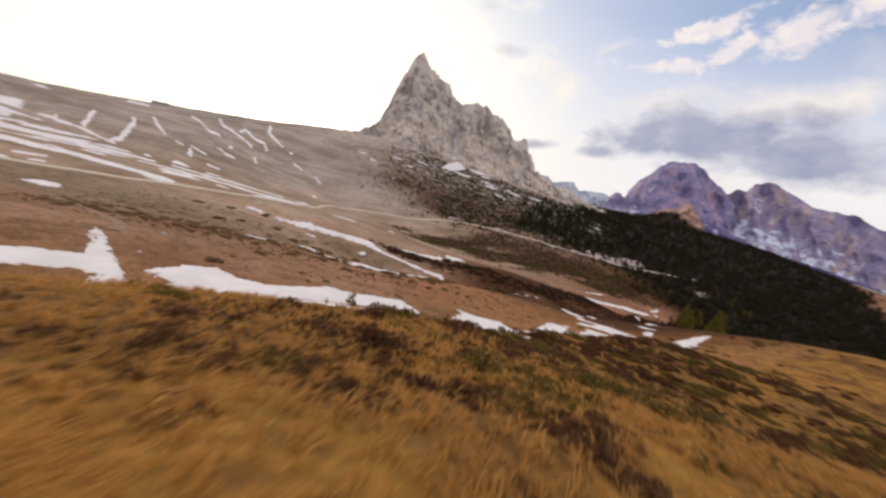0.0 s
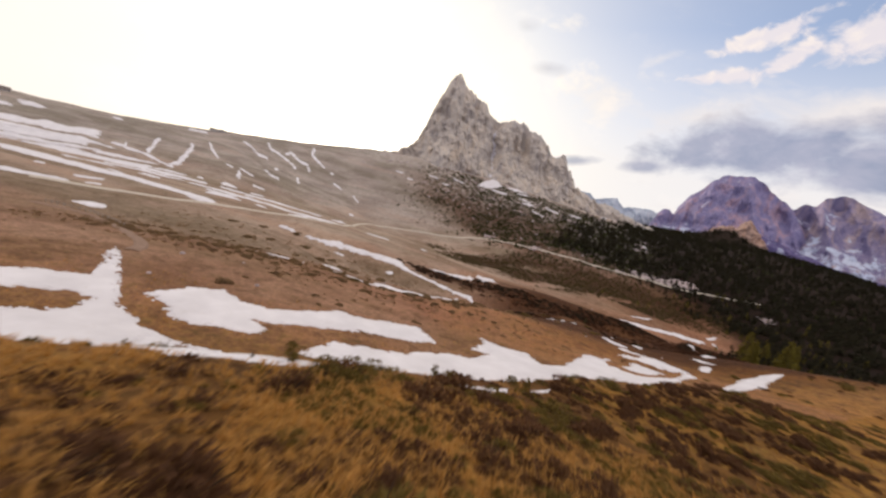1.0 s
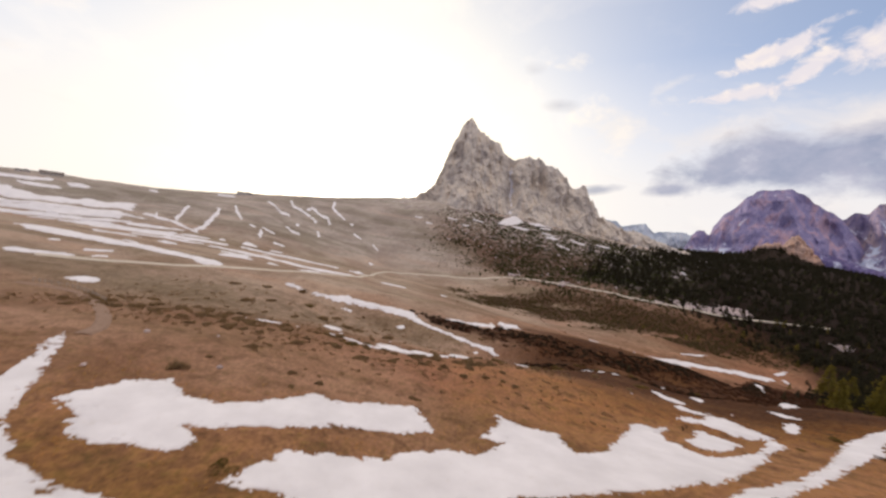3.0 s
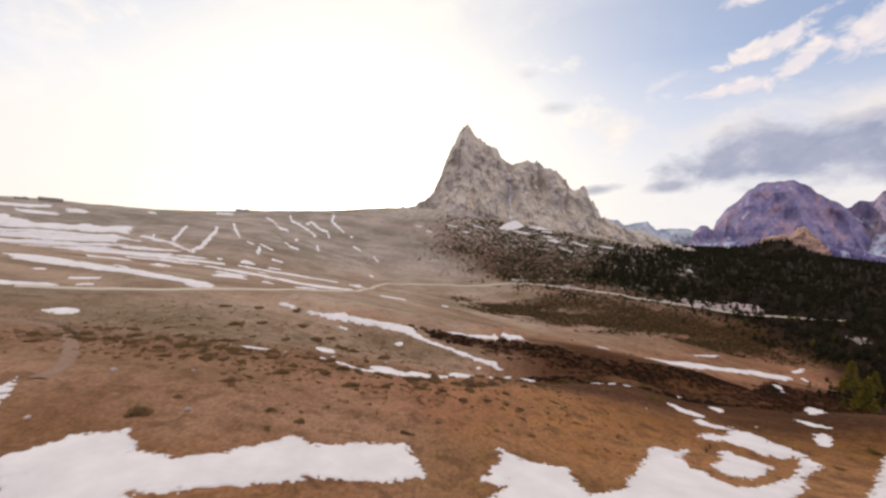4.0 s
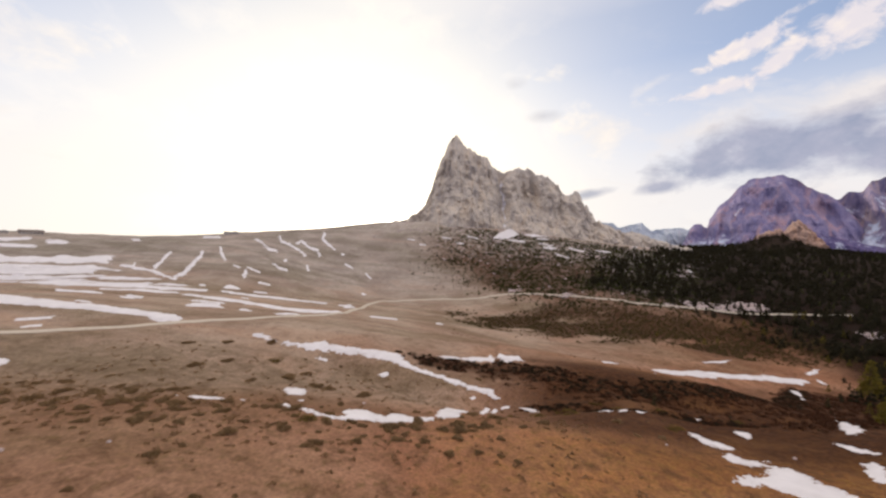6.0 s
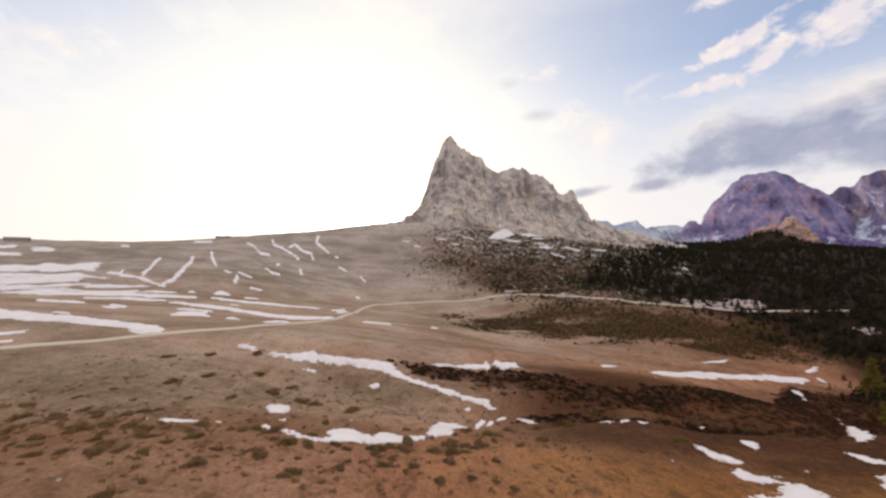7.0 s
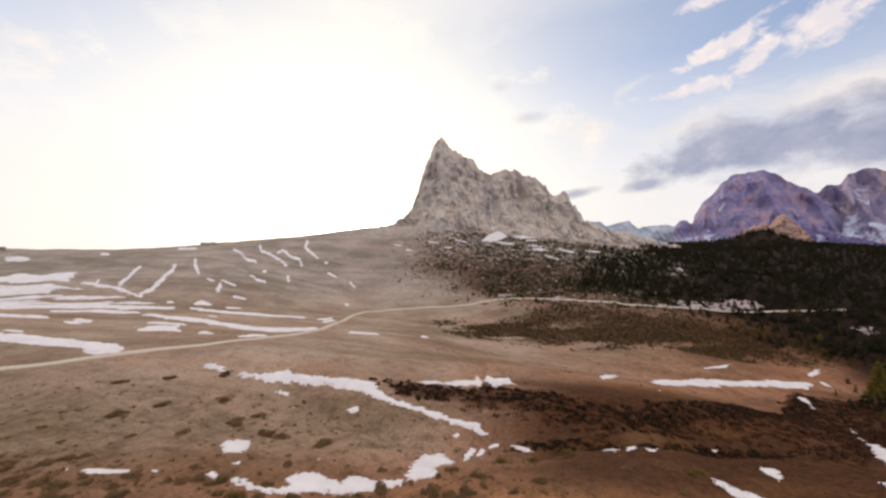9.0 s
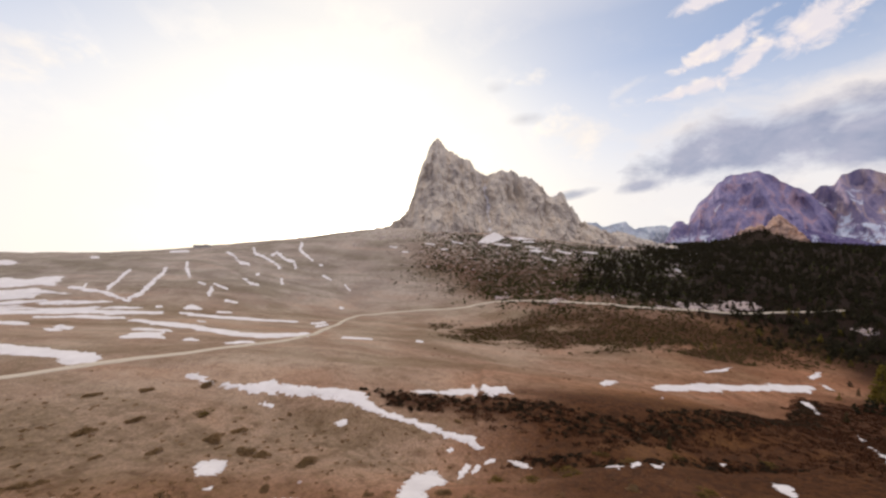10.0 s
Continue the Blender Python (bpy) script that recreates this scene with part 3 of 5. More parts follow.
            for a, b in ((i + 1, j), (i - 1, j), (i, j + 1), (i, j - 1)):
                if 0 <= a < lies.shape[0] and 0 <= b < lies.shape[1] and left[a, b]:
                    left[a, b] = False
                    stack.append((a, b))
        if len(found) > 5:
            out.append(quads[found])
    return out


def massif(name, profile, depth_of, mat, foot, lean, crag, step, rows, label, seed, jag, gullies=()):
    """A mountain along a skyline profile of (x, z): a steep face towards the valley and a back slope. gullies: (x, half width, depth) of clefts."""
    px, pz = np.array([p[0] for p in profile], float), np.array([p[1] for p in profile], float)
    x = np.arange(px[0], px[-1] + step / 2, step)
    top = np.interp(x, px, pz) + jag * (0.7 * fbm(x / (step * 2.2), x * 0.0, 3, seed) + 0.7 * fbm(x / (step * 6.0), x * 0.0, 2, seed + 1, 0.5, True))
    ridge_y = depth_of(x)
    v = np.linspace(0, 1, rows)[:, None]
    low = np.minimum(foot(x), top - 5)
    z = low + (top - low) * v
    tall = top - low
    front = ridge_y - lean * tall * (1 - v) ** 1.35
    fade = np.clip((1 - v) * 6, 0.05, 1) * np.clip(v * 6 + 0.3, 0, 1)
    k = crag
    wrinkle = 1.1 * fbm(x / (2.3 * k) + z / (13 * k), z / (8 * k), 4, seed + 3, 0.5, True) + 0.5 * fbm(x / (0.8 * k) + z / (5 * k), z / (1.9 * k), 5, seed + 7, 0.62, True)
    ledge = 0.16 * fbm(x / (3 * k), z / (0.6 * k) + x / (2.2 * k), 4, seed + 11) + 0.22 * fbm(x / (0.34 * k), z / (0.5 * k), 3, seed + 15)
    front = front - k * fade * (wrinkle + ledge)
    for gx, wide, deep in gullies:
        way_x = gx + 0.35 * wide * fbm(z / 30.0, z * 0.0, 2, seed + 19)
        front = front + deep * np.clip(v * 4 - 0.4, 0, 1) * np.exp(-((x - way_x) / wide) ** 2)
    xs = np.broadcast_to(x, z.shape) + 0.25 * k * fade * fbm(x / k, z / k, 3, seed + 13)
    back = ridge_y + 0.9 * lean * tall * (1 - v[::-1]) ** 1.1 + 2
    zb = low + (top - low) * v[::-1] - 1.5
    face = np.stack([xs, front, z], -1)
    verts = np.concatenate([face, np.stack([np.broadcast_to(x, zb.shape), back, zb], -1)]).reshape(-1, 3)
    q = grid_quads(2 * rows, len(x))
    me = mesh_from(name, verts, q, mat, False)
    for gx, wide, deep in gullies[:1]:
        # snow lying in the first cleft, broken by steps
        i, j = np.meshgrid(np.arange(rows - 1), np.arange(len(x) - 1), indexing="ij")
        mid = gx + 0.35 * wide * fbm(z[:-1, :-1] / 30.0, z[:-1, :-1] * 0.0, 2, seed + 19)
        lies = (np.abs(x[None, :-1] - mid) < 0.42 * wide * (0.5 + fbm(z[:-1, :-1] / 14.0, z[:-1, :-1] * 0.0, 2, seed + 23))) & (v[:-1] > 0.12) & (v[:-1] < 0.98)
        c = len(x)
        a = (i * c + j)[lies]
        strip = np.stack([a, a + 1, a + 1 + c, a + c], -1)
        for strip in pieces(strip, lies):
            used, strip = np.unique(strip, return_inverse=True)
            pts = face.reshape(-1, 3)[used] + np.array([0, -1.2, 0.6])
            tagged(new("snow_patch", mesh_from("snow_patch", pts, strip.reshape(-1, 4), SNOW_MAT)), "ribbon of snow lying in a cleft of the peak", "snow patch", "snow patches")
    return tagged(new(name, me), label, "mountain", kind="structure")


PEAK_LINE = [(-190, 100), (-143, 117), (-103, 143), (-78, 190), (-67, 234), (-56, 274), (-47, 300), (-41, 307), (-30, 340), (-16, 358), (-7, 362), (3, 351),
             (17, 332), (35, 323), (61, 310), (83, 300), (97, 281), (119, 267), (134, 259), (148, 270), (174, 275), (200, 274), (232, 256), (258, 248),
             (291, 221), (305, 197), (320, 196), (338, 210), (345, 208), (353, 183), (367, 168), (386, 143), (396, 125), (426, 114), (476, 95), (540, 78)]
massif("rock_peak", PEAK_LINE, lambda x: 1000 - 0.1 * np.abs(x - 100) + 0 * x, ROCK, lambda x: terrain(x, 880 + 0 * x) - 12, 0.42, 26.0, 2.6, 120,
       "pale limestone rock peak with buttresses and a snow gully", 40, 8.0, ((128, 13, 34), (-20, 8, 12), (215, 9, 14), (62, 7, 10), (290, 9, 14)))


def far_range(name, outline, radius, mat, base, label, seed, crag):
    """A distant mountain: outline of (degrees right of north, degrees up) as seen from the meadow."""
    az = np.radians([p[0] for p in outline])
    el = np.radians([p[1] for p in outline])
    a = np.arange(az[0], az[-1], 0.0022)
    top = 40 + radius * np.tan(np.interp(a, az, el)) + 0.012 * radius * 0.25 * fbm(a * 130, a * 0, 4, seed)
    rows = 110
    v = np.linspace(0, 1, rows)[:, None]
    z = base + (top - base) * v
    s = a * radius
    k = crag
    fade = np.clip((1 - v) * 8, 0.02, 1)
    r = radius - 0.75 * (top - base) * (1 - v) ** 1.4
    r = r - k * fade * (1.8 * fbm(s / (3.4 * k) + z / (9 * k), z / (8 * k), 4, seed, 0.5, True) + 0.45 * fbm(s / (0.9 * k), z / (2.6 * k), 4, seed + 3, 0.5, True) + 0.3 * fbm(s / (9 * k), z / (0.9 * k), 3, seed + 5))
    zb = z[::-1] - 4
    rb = radius + 0.3 * (top - base) * v + 4
    rows_all = np.concatenate([np.stack([r * np.sin(a), r * np.cos(a) - 20, z], -1), np.stack([rb * np.sin(a), rb * np.cos(a) - 20, zb], -1)])
    me = mesh_from(name, rows_all.reshape(-1, 3), grid_quads(2 * rows, len(a)), mat, False)
    return tagged(new(name, me), label, "mountain", kind="structure")


DOME_LINE = [(31.6, 1.0), (32.2, 1.8), (32.5, 2.4), (33.0, 4.0), (33.4, 4.4), (34.2, 4.4), (34.8, 3.85), (35.0, 5.0), (35.8, 6.6), (36.9, 7.7), (37.7, 8.8), (38.7, 9.7),
             (40.2, 10.0), (41.7, 10.0), (42.8, 9.5), (43.9, 8.4), (44.8, 7.8), (45.8, 7.3), (46.4, 6.4), (47.2, 5.3), (48.0, 4.1), (48.7, 2.6), (50.0, 1.0)]
EAST_LINE = [(44.5, 5.0), (45.4, 6.6), (46.4, 7.1), (46.9, 7.7), (47.9, 7.6), (48.4, 8.6), (49.5, 9.0), (50.4, 8.9), (51.3, 8.4), (54.0, 7.0), (56.2, 6.8), (57.4, 6.8),
             (59.2, 5.8), (62.0, 5.2), (66.0, 3.5), (72.0, 1.0)]
SHOULDER_LINE = [(40.5, 1.0), (42.0, 2.6), (43.5, 3.4), (45.2, 3.1), (46.8, 2.6), (49.0, 1.9), (51.4, 1.2), (54.0, 0.8), (58.0, 0.3), (63.0, -0.5)]
LOW_LINE = [(19.5, 2.0), (20.8, 4.3), (22.3, 4.7), (23.7, 4.5), (24.4, 3.95), (27.4, 4.6), (28.4, 3.5), (30.6, 3.95), (32.7, 3.8), (35.0, 2.9), (38.0, 2.0)]
far_range("domed_mountain", DOME_LINE, 4450, HAZED_DOME, -150, "domed rock mountain under low cloud, tinted violet-grey for haze", 71, 90.0)
far_range("snowy_mountain", EAST_LINE, 4600, HAZED_SNOWY, -150, "layered rock mountain with snow on its ledges, tinted for haze", 83, 90.0)
far_range("blue_shoulder", SHOULDER_LINE, 3700, SHADED_ROCK, -150, "dark wooded shoulder below the mountains, violet-blue for haze and shade", 89, 50.0)
far_range("blue_ridge", LOW_LINE, 4650, HAZED_RIDGE, -150, "jagged distant ridge, tinted pale blue for haze", 95, 60.0)

CRAG_LINE = [(925, 80), (938, 98), (948, 116), (958, 119), (970, 126), (984, 124), (998, 132), (1010, 130), (1022, 148), (1034, 158), (1041, 163), (1047, 157), (1055, 143), (1064, 133), (1076, 116), (1091, 97), (1104, 84)]
massif("tan_crag", CRAG_LINE, lambda x: 1085 - 0.35 * (x - 1000), TAN_ROCK, lambda x: terrain(x, 1070 - 0.35 * (x - 1000)) - 8, 0.3, 19.0, 1.2, 60,
       "tan rock crag standing out of the dark wooded knoll", 140, 11.0)
SPUR_LINE = [(390, 84), (415, 106), (440, 112), (455, 106), (480, 97), (505, 104), (530, 100), (560, 89), (600, 80), (640, 70), (690, 62)]
massif("rocky_spur", SPUR_LINE, lambda x: 985 + 0.1 * (x - 400), ROCK, lambda x: terrain(x, 960 + 0 * x) - 12, 0.7, 12.0, 2.5, 40,
       "low pale rock spur at the foot of the peak", 150, 4.0)


# ---- snow ----
def snow_patch(poly, seed):
    p = np.array(poly, float)
    dist = math.hypot(p[:, 0].mean(), p[:, 1].mean() + 60)
    lo, hi = p.min(0), p.max(0)
    size = max(hi - lo)
    step = max(0.2, size / 600, dist / 560)
    pad = 2.5 * step
    gx, gy = np.arange(lo[0] - pad, hi[0] + pad, step), np.arange(lo[1] - pad, hi[1] + pad, step)
    x, y = np.meshgrid(gx, gy)
    d = polygon_depth(poly, x, y)
    width = float(d.max())
    near = smooth(260, 120, dist)
    far = smooth(130, 230, dist)
    frill = min(0.55 + dist / 200, (0.34 + 0.3 * far) * width)
    lace = 0.5 + dist / 300 + 0.5 * far * min(width, 5.0)
    d = d + frill * (0.7 * fbm(x / (2.6 * frill + 0.4), y / (2.6 * frill + 0.4), 3, seed) + 1.25 * fbm(x / lace, y / (0.6 * lace), 4, seed + 5, 0.7)) + (0.15 - 0.25 * far) * frill
    # the thin rim is eaten into lace and crumbs
    eaten = smooth(0.0, 0.45, fbm(x / (1.3 + 0.01 * dist), y / (0.7 + 0.006 * dist), 4, seed + 21, 0.65)) * smooth(4.0 * frill, 0.2 * frill, d)
    d = d - (0.5 + 0.9 * near) * frill * eaten
    # tufts of grass standing through, in drifts
    bare = smooth(0.1, 0.4, fbm(x / 7.0, y / 4.0, 3, seed + 41)) * smooth(-0.1, 0.3, fbm(x / 1.6, y / 0.8, 4, seed + 43, 0.65))
    d = d - near * bare * np.minimum(1.6, 0.7 * width) * smooth(2.5, 6.0, width) * smooth(6.5, 2.0, d)
    # dark melt lines drawn through the far snowfields
    u, v = 0.6 * x + 0.77 * y, 0.6 * y - 0.77 * x
    d = d - 1.3 * width * smooth(0.12, 0.3, fbm(u / 60, v / 9, 4, seed + 31, 0.55)) * smooth(280, 400, dist) * smooth(760, 640, dist) * smooth(9.0, 16.0, width)
    thick = 0.16 + 0.0011 * dist
    rise = thick * np.clip(d / (0.35 + 0.004 * dist), -1.2, 1) + 0.5 * thick * smooth(0.5, 5, d) * (1 + 0.5 * fbm(x / 5, y / 5, 3, seed + 9))
    z = ground_at(x, y) + rise
    keep = d > -0.5 * (0.35 + 0.004 * dist) - step
    q = grid_quads(len(gy), len(gx))
    lies = keep.reshape(-1)[q].any(1) & (d.reshape(-1)[q].max(1) > 0)
    verts = np.stack([x, y, z], -1).reshape(-1, 3)
    for piece in pieces(q[lies], lies.reshape(len(gy) - 1, len(gx) - 1)):
        used, piece = np.unique(piece, return_inverse=True)
        ob = new("snow_patch", mesh_from("snow_patch", verts[used], piece.reshape(-1, 4), SNOW_MAT))
        tagged(ob, "melting patch of old snow lying on the meadow", "snow patch", "snow patches")


SNOW = {
    "gulch": [(-108.2, 137.4), (-103.8, 139.3), (-97.9, 136.0), (-91.7, 133.2), (-86.3, 132.9), (-74.7, 133.6), (-68.0, 137.5), (-63.0, 134.6), (-53.1, 134.0), (-45.7, 133.4), (-38.8, 134.6), (-32.6, 134.2), (-27.4, 132.4), (-23.7, 129.5), (-21.0, 123.9), (-14.9, 120.9), (-8.1, 118.3), (-2.6, 117.3), (1.1, 117.8), (6.1, 114.2), (11.1, 110.1), (15.3, 110.9), (18.1, 108.1), (19.9, 106.2), (18.3, 104.5), (15.9, 105.5), (12.0, 107.6), (6.0, 109.1), (0.9, 111.5), (-4.4, 113.1), (-8.7, 114.6), (-14.3, 116.4), (-19.9, 117.9), (-25.8, 119.9), (-31.0, 123.2), (-38.6, 125.9), (-45.8, 127.0), (-55.3, 127.6), (-64.6, 127.6), (-74.3, 128.5), (-84.5, 130.0), (-93.5, 131.3), (-101.9, 134.7)],
    "brow": [(-9.7, 140.3), (-4.0, 142.7), (7.5, 145.9), (18.3, 150.1), (20.8, 154.6), (23.3, 147.2), (27.9, 142.2), (34.5, 143.6), (36.5, 134.6), (31.7, 135.1), (27.8, 133.0), (17.6, 141.0), (7.5, 141.2), (-3.8, 138.9)],
    "terrace": [(138, 207), (153, 223), (165, 228), (178, 232), (197, 239), (219, 240), (248, 250), (283, 263), (307, 274), (306, 267), (279, 244), (258, 238), (239, 236), (220, 228), (203, 226), (182, 219), (171, 219), (147, 202), (132, 188)],
    "dot_b": [(335, 302), (350, 310), (358, 311), (348, 302), (330, 293)],
    "dot_d": [(215, 266), (238, 278), (261, 294), (242, 276), (216, 264)],
    "dot_a": [(90.3, 172.0), (110.2, 210.1), (124.6, 223.1), (102.8, 182.8), (91.0, 168.3)],
    "dot_c": [(246.3, 219.7), (253.4, 220.0), (245.7, 210.1), (232.0, 194.1), (231.0, 194.8), (242.7, 210.7), (240.2, 211.2)],
    "dot_e": [(324, 281), (324, 275), (316, 260), (315, 267)],
    "spot_a": [(-58.9, 74.4), (-59.4, 77.1), (-58.0, 78.9), (-53.9, 79.5), (-51.5, 75.7), (-51.0, 70.9), (-55.0, 69.3)],
    "spot_b": [(-34.0, 113.0), (-32.4, 114.8), (-29.8, 115.0), (-29.7, 112.5), (-31.5, 111.6)],
    "spot_c": [(-67.0, 122.4), (-65.1, 124.0), (-60.9, 122.9), (-60.8, 121.2), (-64.7, 121.0)],
    "spot_d": [(6.8, 103.5), (8.8, 105.1), (9.5, 103.2), (7.9, 102.4)],
    "spot_e": [(-49.5, 62.2), (-48.3, 65.2), (-47.3, 62.6)],
    "brook2": [(-6.2, 64.5), (-5.3, 69.0), (-4.3, 73.6), (-2.9, 77.9), (-2.1, 88.4), (-0.6, 84.1), (0.7, 92.2), (3.7, 92.9), (4.7, 90.3), (6.8, 80.8), (5.8, 74.8), (2.9, 71.4), (1.2, 68.6), (1.9, 63.8), (0.1, 59.6), (-4.2, 58.5)],
    "brook3": [(10.3, 88.4), (10.5, 91.9), (13.4, 97.6), (14.8, 96.7), (14.1, 93.3), (11.9, 89.7)],
    "brook4": [(14.1, 92.9), (17.2, 98.9), (18.7, 98.9), (17.1, 94.1), (14.9, 91.6)],
    "brook5": [(18.8, 98.7), (21.3, 101.6), (24.0, 102.0), (22.1, 99.4)],
    "brook6": [(27.1, 100.8), (30.4, 99.5), (32.5, 96.7), (33.7, 92.7), (30.9, 93.8), (28.3, 98.4)],
    "brook7": [(53.9, 86.6), (56.8, 87.1), (59.2, 85.6), (56.3, 83.7)],
    "brook8": [(61.3, 87.3), (65.5, 90.6), (64.7, 85.9), (60.7, 84.4)],
    "brook9": [(67.0, 86.9), (68.9, 85.6), (75.0, 91.7), (68.8, 83.7), (66.7, 83.4)],
    "brook10": [(98.2, 100.4), (101.2, 100.8), (98.6, 99.0)],
    "brook": [(-45.3, 54.3), (-43.8, 55.7), (-41.0, 54.3), (-37.7, 53.0), (-33.8, 53.2), (-32.0, 54.7), (-33.9, 57.9), (-32.8, 60.9), (-28.7, 61.5), (-25.6, 60.8), (-22.8, 58.8), (-20.3, 57.4), (-19.6, 61.0), (-16.3, 61.4), (-12.3, 58.8), (-6.4, 59.7), (-6.9, 56.4), (-10.2, 54.3), (-15.2, 53.0), (-21.6, 52.3), (-26.9, 52.5), (-30.4, 51.4), (-35.4, 51.0), (-39.4, 51.3)],
    "brook_w1": [(-77.0, 52.7), (-76.9, 54.4), (-71.6, 53.8), (-67.3, 54.5), (-66.4, 52.7), (-71.2, 51.9), (-73.7, 51.4)],
    "brook_w2": [(-51.2, 55.1), (-50.4, 57.5), (-46.7, 54.8), (-47.9, 53.5)],
    "brook_w3": [(-63.2, 54.9), (-61.7, 55.5), (-61.3, 53.9)],
    "brook_w4": [(-82.1, 53.4), (-80.8, 54.0), (-80.2, 52.6)],
    "slip_a": [(76.1, 70.2), (78.5, 68.7), (80.0, 65.7), (82.6, 63.5), (84.3, 61.8), (81.8, 60.1), (78.5, 60.4), (75.6, 61.2), (74.7, 64.7)],
    "slip_d": [(102.9, 86.6), (106.8, 85.5), (104.6, 79.3), (100.4, 77.5), (99.4, 80.2)],
    "slip_c": [(186.3, 131.4), (176.5, 119.2), (163.3, 104.3), (157.1, 95.1), (148.4, 85.8), (141.4, 80.9), (140.6, 84.6), (148.0, 93.9)],
    "slip_f": [(221.1, 165.8), (209.3, 151.7), (196.6, 141.6)],
    "slip_b": [(102.0, 81.7), (104.9, 80.3), (98.9, 75.3)],
    "bit_b": [(126.4, 75.0), (127.6, 71.9), (128.5, 67.6), (128.0, 62.5), (124.1, 65.1), (123.9, 70.0)],
    "bit_a": [(115.7, 57.4), (120.4, 58.6), (119.1, 54.5), (111.9, 47.4), (106.1, 44.3), (107.4, 47.5), (112.4, 53.1)],
    "sheet": [(-34.3, -30.4), (-33.4, -26.7), (-30.9, -21.3), (-22.5, -18.8), (-16.3, -18.3), (-13.4, -14.3), (-7.4, -11.6), (0.4, -10.2), (4.9, -4.6), (-0.1, -3.9), (5.0, 4.4), (4.6, 11.7), (9.8, 6.7), (18.4, 6.1), (19.3, -3.5), (27.7, 1.0), (33.6, 9.6), (38.9, 15.4), (42.7, 21.0), (42.1, 23.3), (47.2, 25.5), (50.2, 24.9), (56.9, 28.1), (49.7, 19.8), (47.8, 14.1), (50.4, 13.1), (49.8, 8.7), (51.1, 5.8), (61.6, 10.3), (74.9, 19.5), (80.8, 24.7), (85.0, 29.8), (89.3, 31.3), (88.8, 27.3), (81.8, 22.2), (73.4, 16.2), (68.8, 10.8), (41.0, -11.5), (33.3, -14.3), (24.0, -16.8), (14.8, -20.2), (6.5, -23.5), (-1.9, -27.3), (-9.2, -30.4), (-13.7, -31.5), (-18.2, -32.1), (-22.0, -31.8), (-25.0, -31.0), (-27.8, -30.7), (-30.7, -31.2)],
    "sheet_top": [(64.7, 38.5), (72.2, 43.6), (77.1, 43.8), (84.2, 50.9), (90.5, 52.4), (90.4, 47.4), (89.4, 42.8), (90.9, 38.7), (90.9, 34.0), (86.1, 30.9), (80.5, 29.2), (77.0, 30.5), (76.4, 35.5), (73.4, 39.1), (66.9, 37.4)],
    "sheet_fleck": [(74.1, 53.9), (79.2, 57.0), (80.3, 53.6), (88.1, 54.9), (81.0, 49.0), (76.4, 49.0), (74.1, 49.7)],
    "sheet_mid": [(64.0, 29.0), (68.5, 30.9), (68.6, 28.5), (69.8, 26.0), (73.2, 23.3), (64.3, 15.6), (57.9, 11.5), (54.2, 12.9), (53.9, 15.4), (55.1, 18.6), (61.4, 22.8)],
    "track": [(-93.4, -30.4), (-86.4, -20.2), (-80.6, -16.9), (-85.3, -9.2), (-91.9, 0.1), (-93.4, 4.0), (-85.6, -3.2), (-78.8, -12.0), (-71.4, -21.1), (-66.8, -26.7), (-63.2, -29.6), (-57.1, -32.8), (-51.2, -34.8), (-45.2, -35.9), (-40.5, -36.5), (-33.4, -36.8), (-27.7, -37.4), (-22.3, -37.6), (-17.1, -37.1), (-11.9, -35.3), (-6.3, -33.7), (0.9, -32.7), (4.4, -34.5), (12.3, -27.8), (4.8, -42.4), (0.5, -45.2), (-3.6, -49.4), (-8.5, -53.6), (-12.4, -50.3), (-18.3, -42.5), (-24.4, -41.7), (-30.3, -41.9), (-36.0, -42.2), (-42.3, -41.9), (-45.8, -41.4), (-49.2, -41.1), (-53.6, -42.5), (-63.1, -47.3), (-77.0, -39.5), (-70.1, -33.2), (-70.3, -29.6), (-71.7, -27.5), (-74.8, -26.2), (-77.8, -27.7), (-85.7, -34.6)],
    "lane": [(16.8, -37.2), (31.2, -22.0), (40.3, -15.6), (50.0, -10.2), (62.6, -2.7), (80.4, 9.9), (101.2, 26.4), (119.5, 40.5), (133.9, 47.8), (152.1, 53.5), (138.1, 44.7), (125.5, 36.9), (117.2, 28.4), (110.2, 26.3), (90.0, 13.6), (71.1, -0.2), (54.3, -11.2), (36.5, -25.7), (25.7, -34.4), (19.5, -38.2), (17.7, -38.1)],
    "strip": [(-53.0, -54.2), (-46.8, -51.9), (-27.7, -63.5), (-23.2, -63.8), (-23.1, -64.5), (-25.0, -65.9), (-28.2, -67.2), (-31.3, -68.1)],
    "strip2": [(-11.9, -59.1), (-6.0, -55.3), (-6.8, -57.0), (-11.6, -59.5)],
    "strip3": [(-3.5, -54.0), (-2.0, -52.2), (0.9, -49.6), (0.0, -51.2), (-3.0, -53.9)],
    "field": [(-67.6, -20.6), (-67.5, -17.7), (-65.4, -10.5), (-60.4, -5.9), (-53.4, -12.0), (-46.3, -11.4), (-40.5, -5.8), (-34.1, 1.8), (-30.6, -0.8), (-21.8, 2.9), (-13.6, 5.9), (-8.5, -5.0), (-12.7, -7.5), (-24.5, -10.0), (-32.5, -14.2), (-39.7, -17.6), (-46.4, -20.4), (-42.4, -23.8), (-44.0, -26.4), (-49.1, -26.3), (-56.5, -27.2), (-60.0, -24.9), (-63.0, -22.6)],
    "spot_j": [(-50.2, 55.1), (-49.5, 55.4), (-48.5, 55.7), (-46.5, 54.6), (-47.1, 54.1), (-48.3, 53.9)],
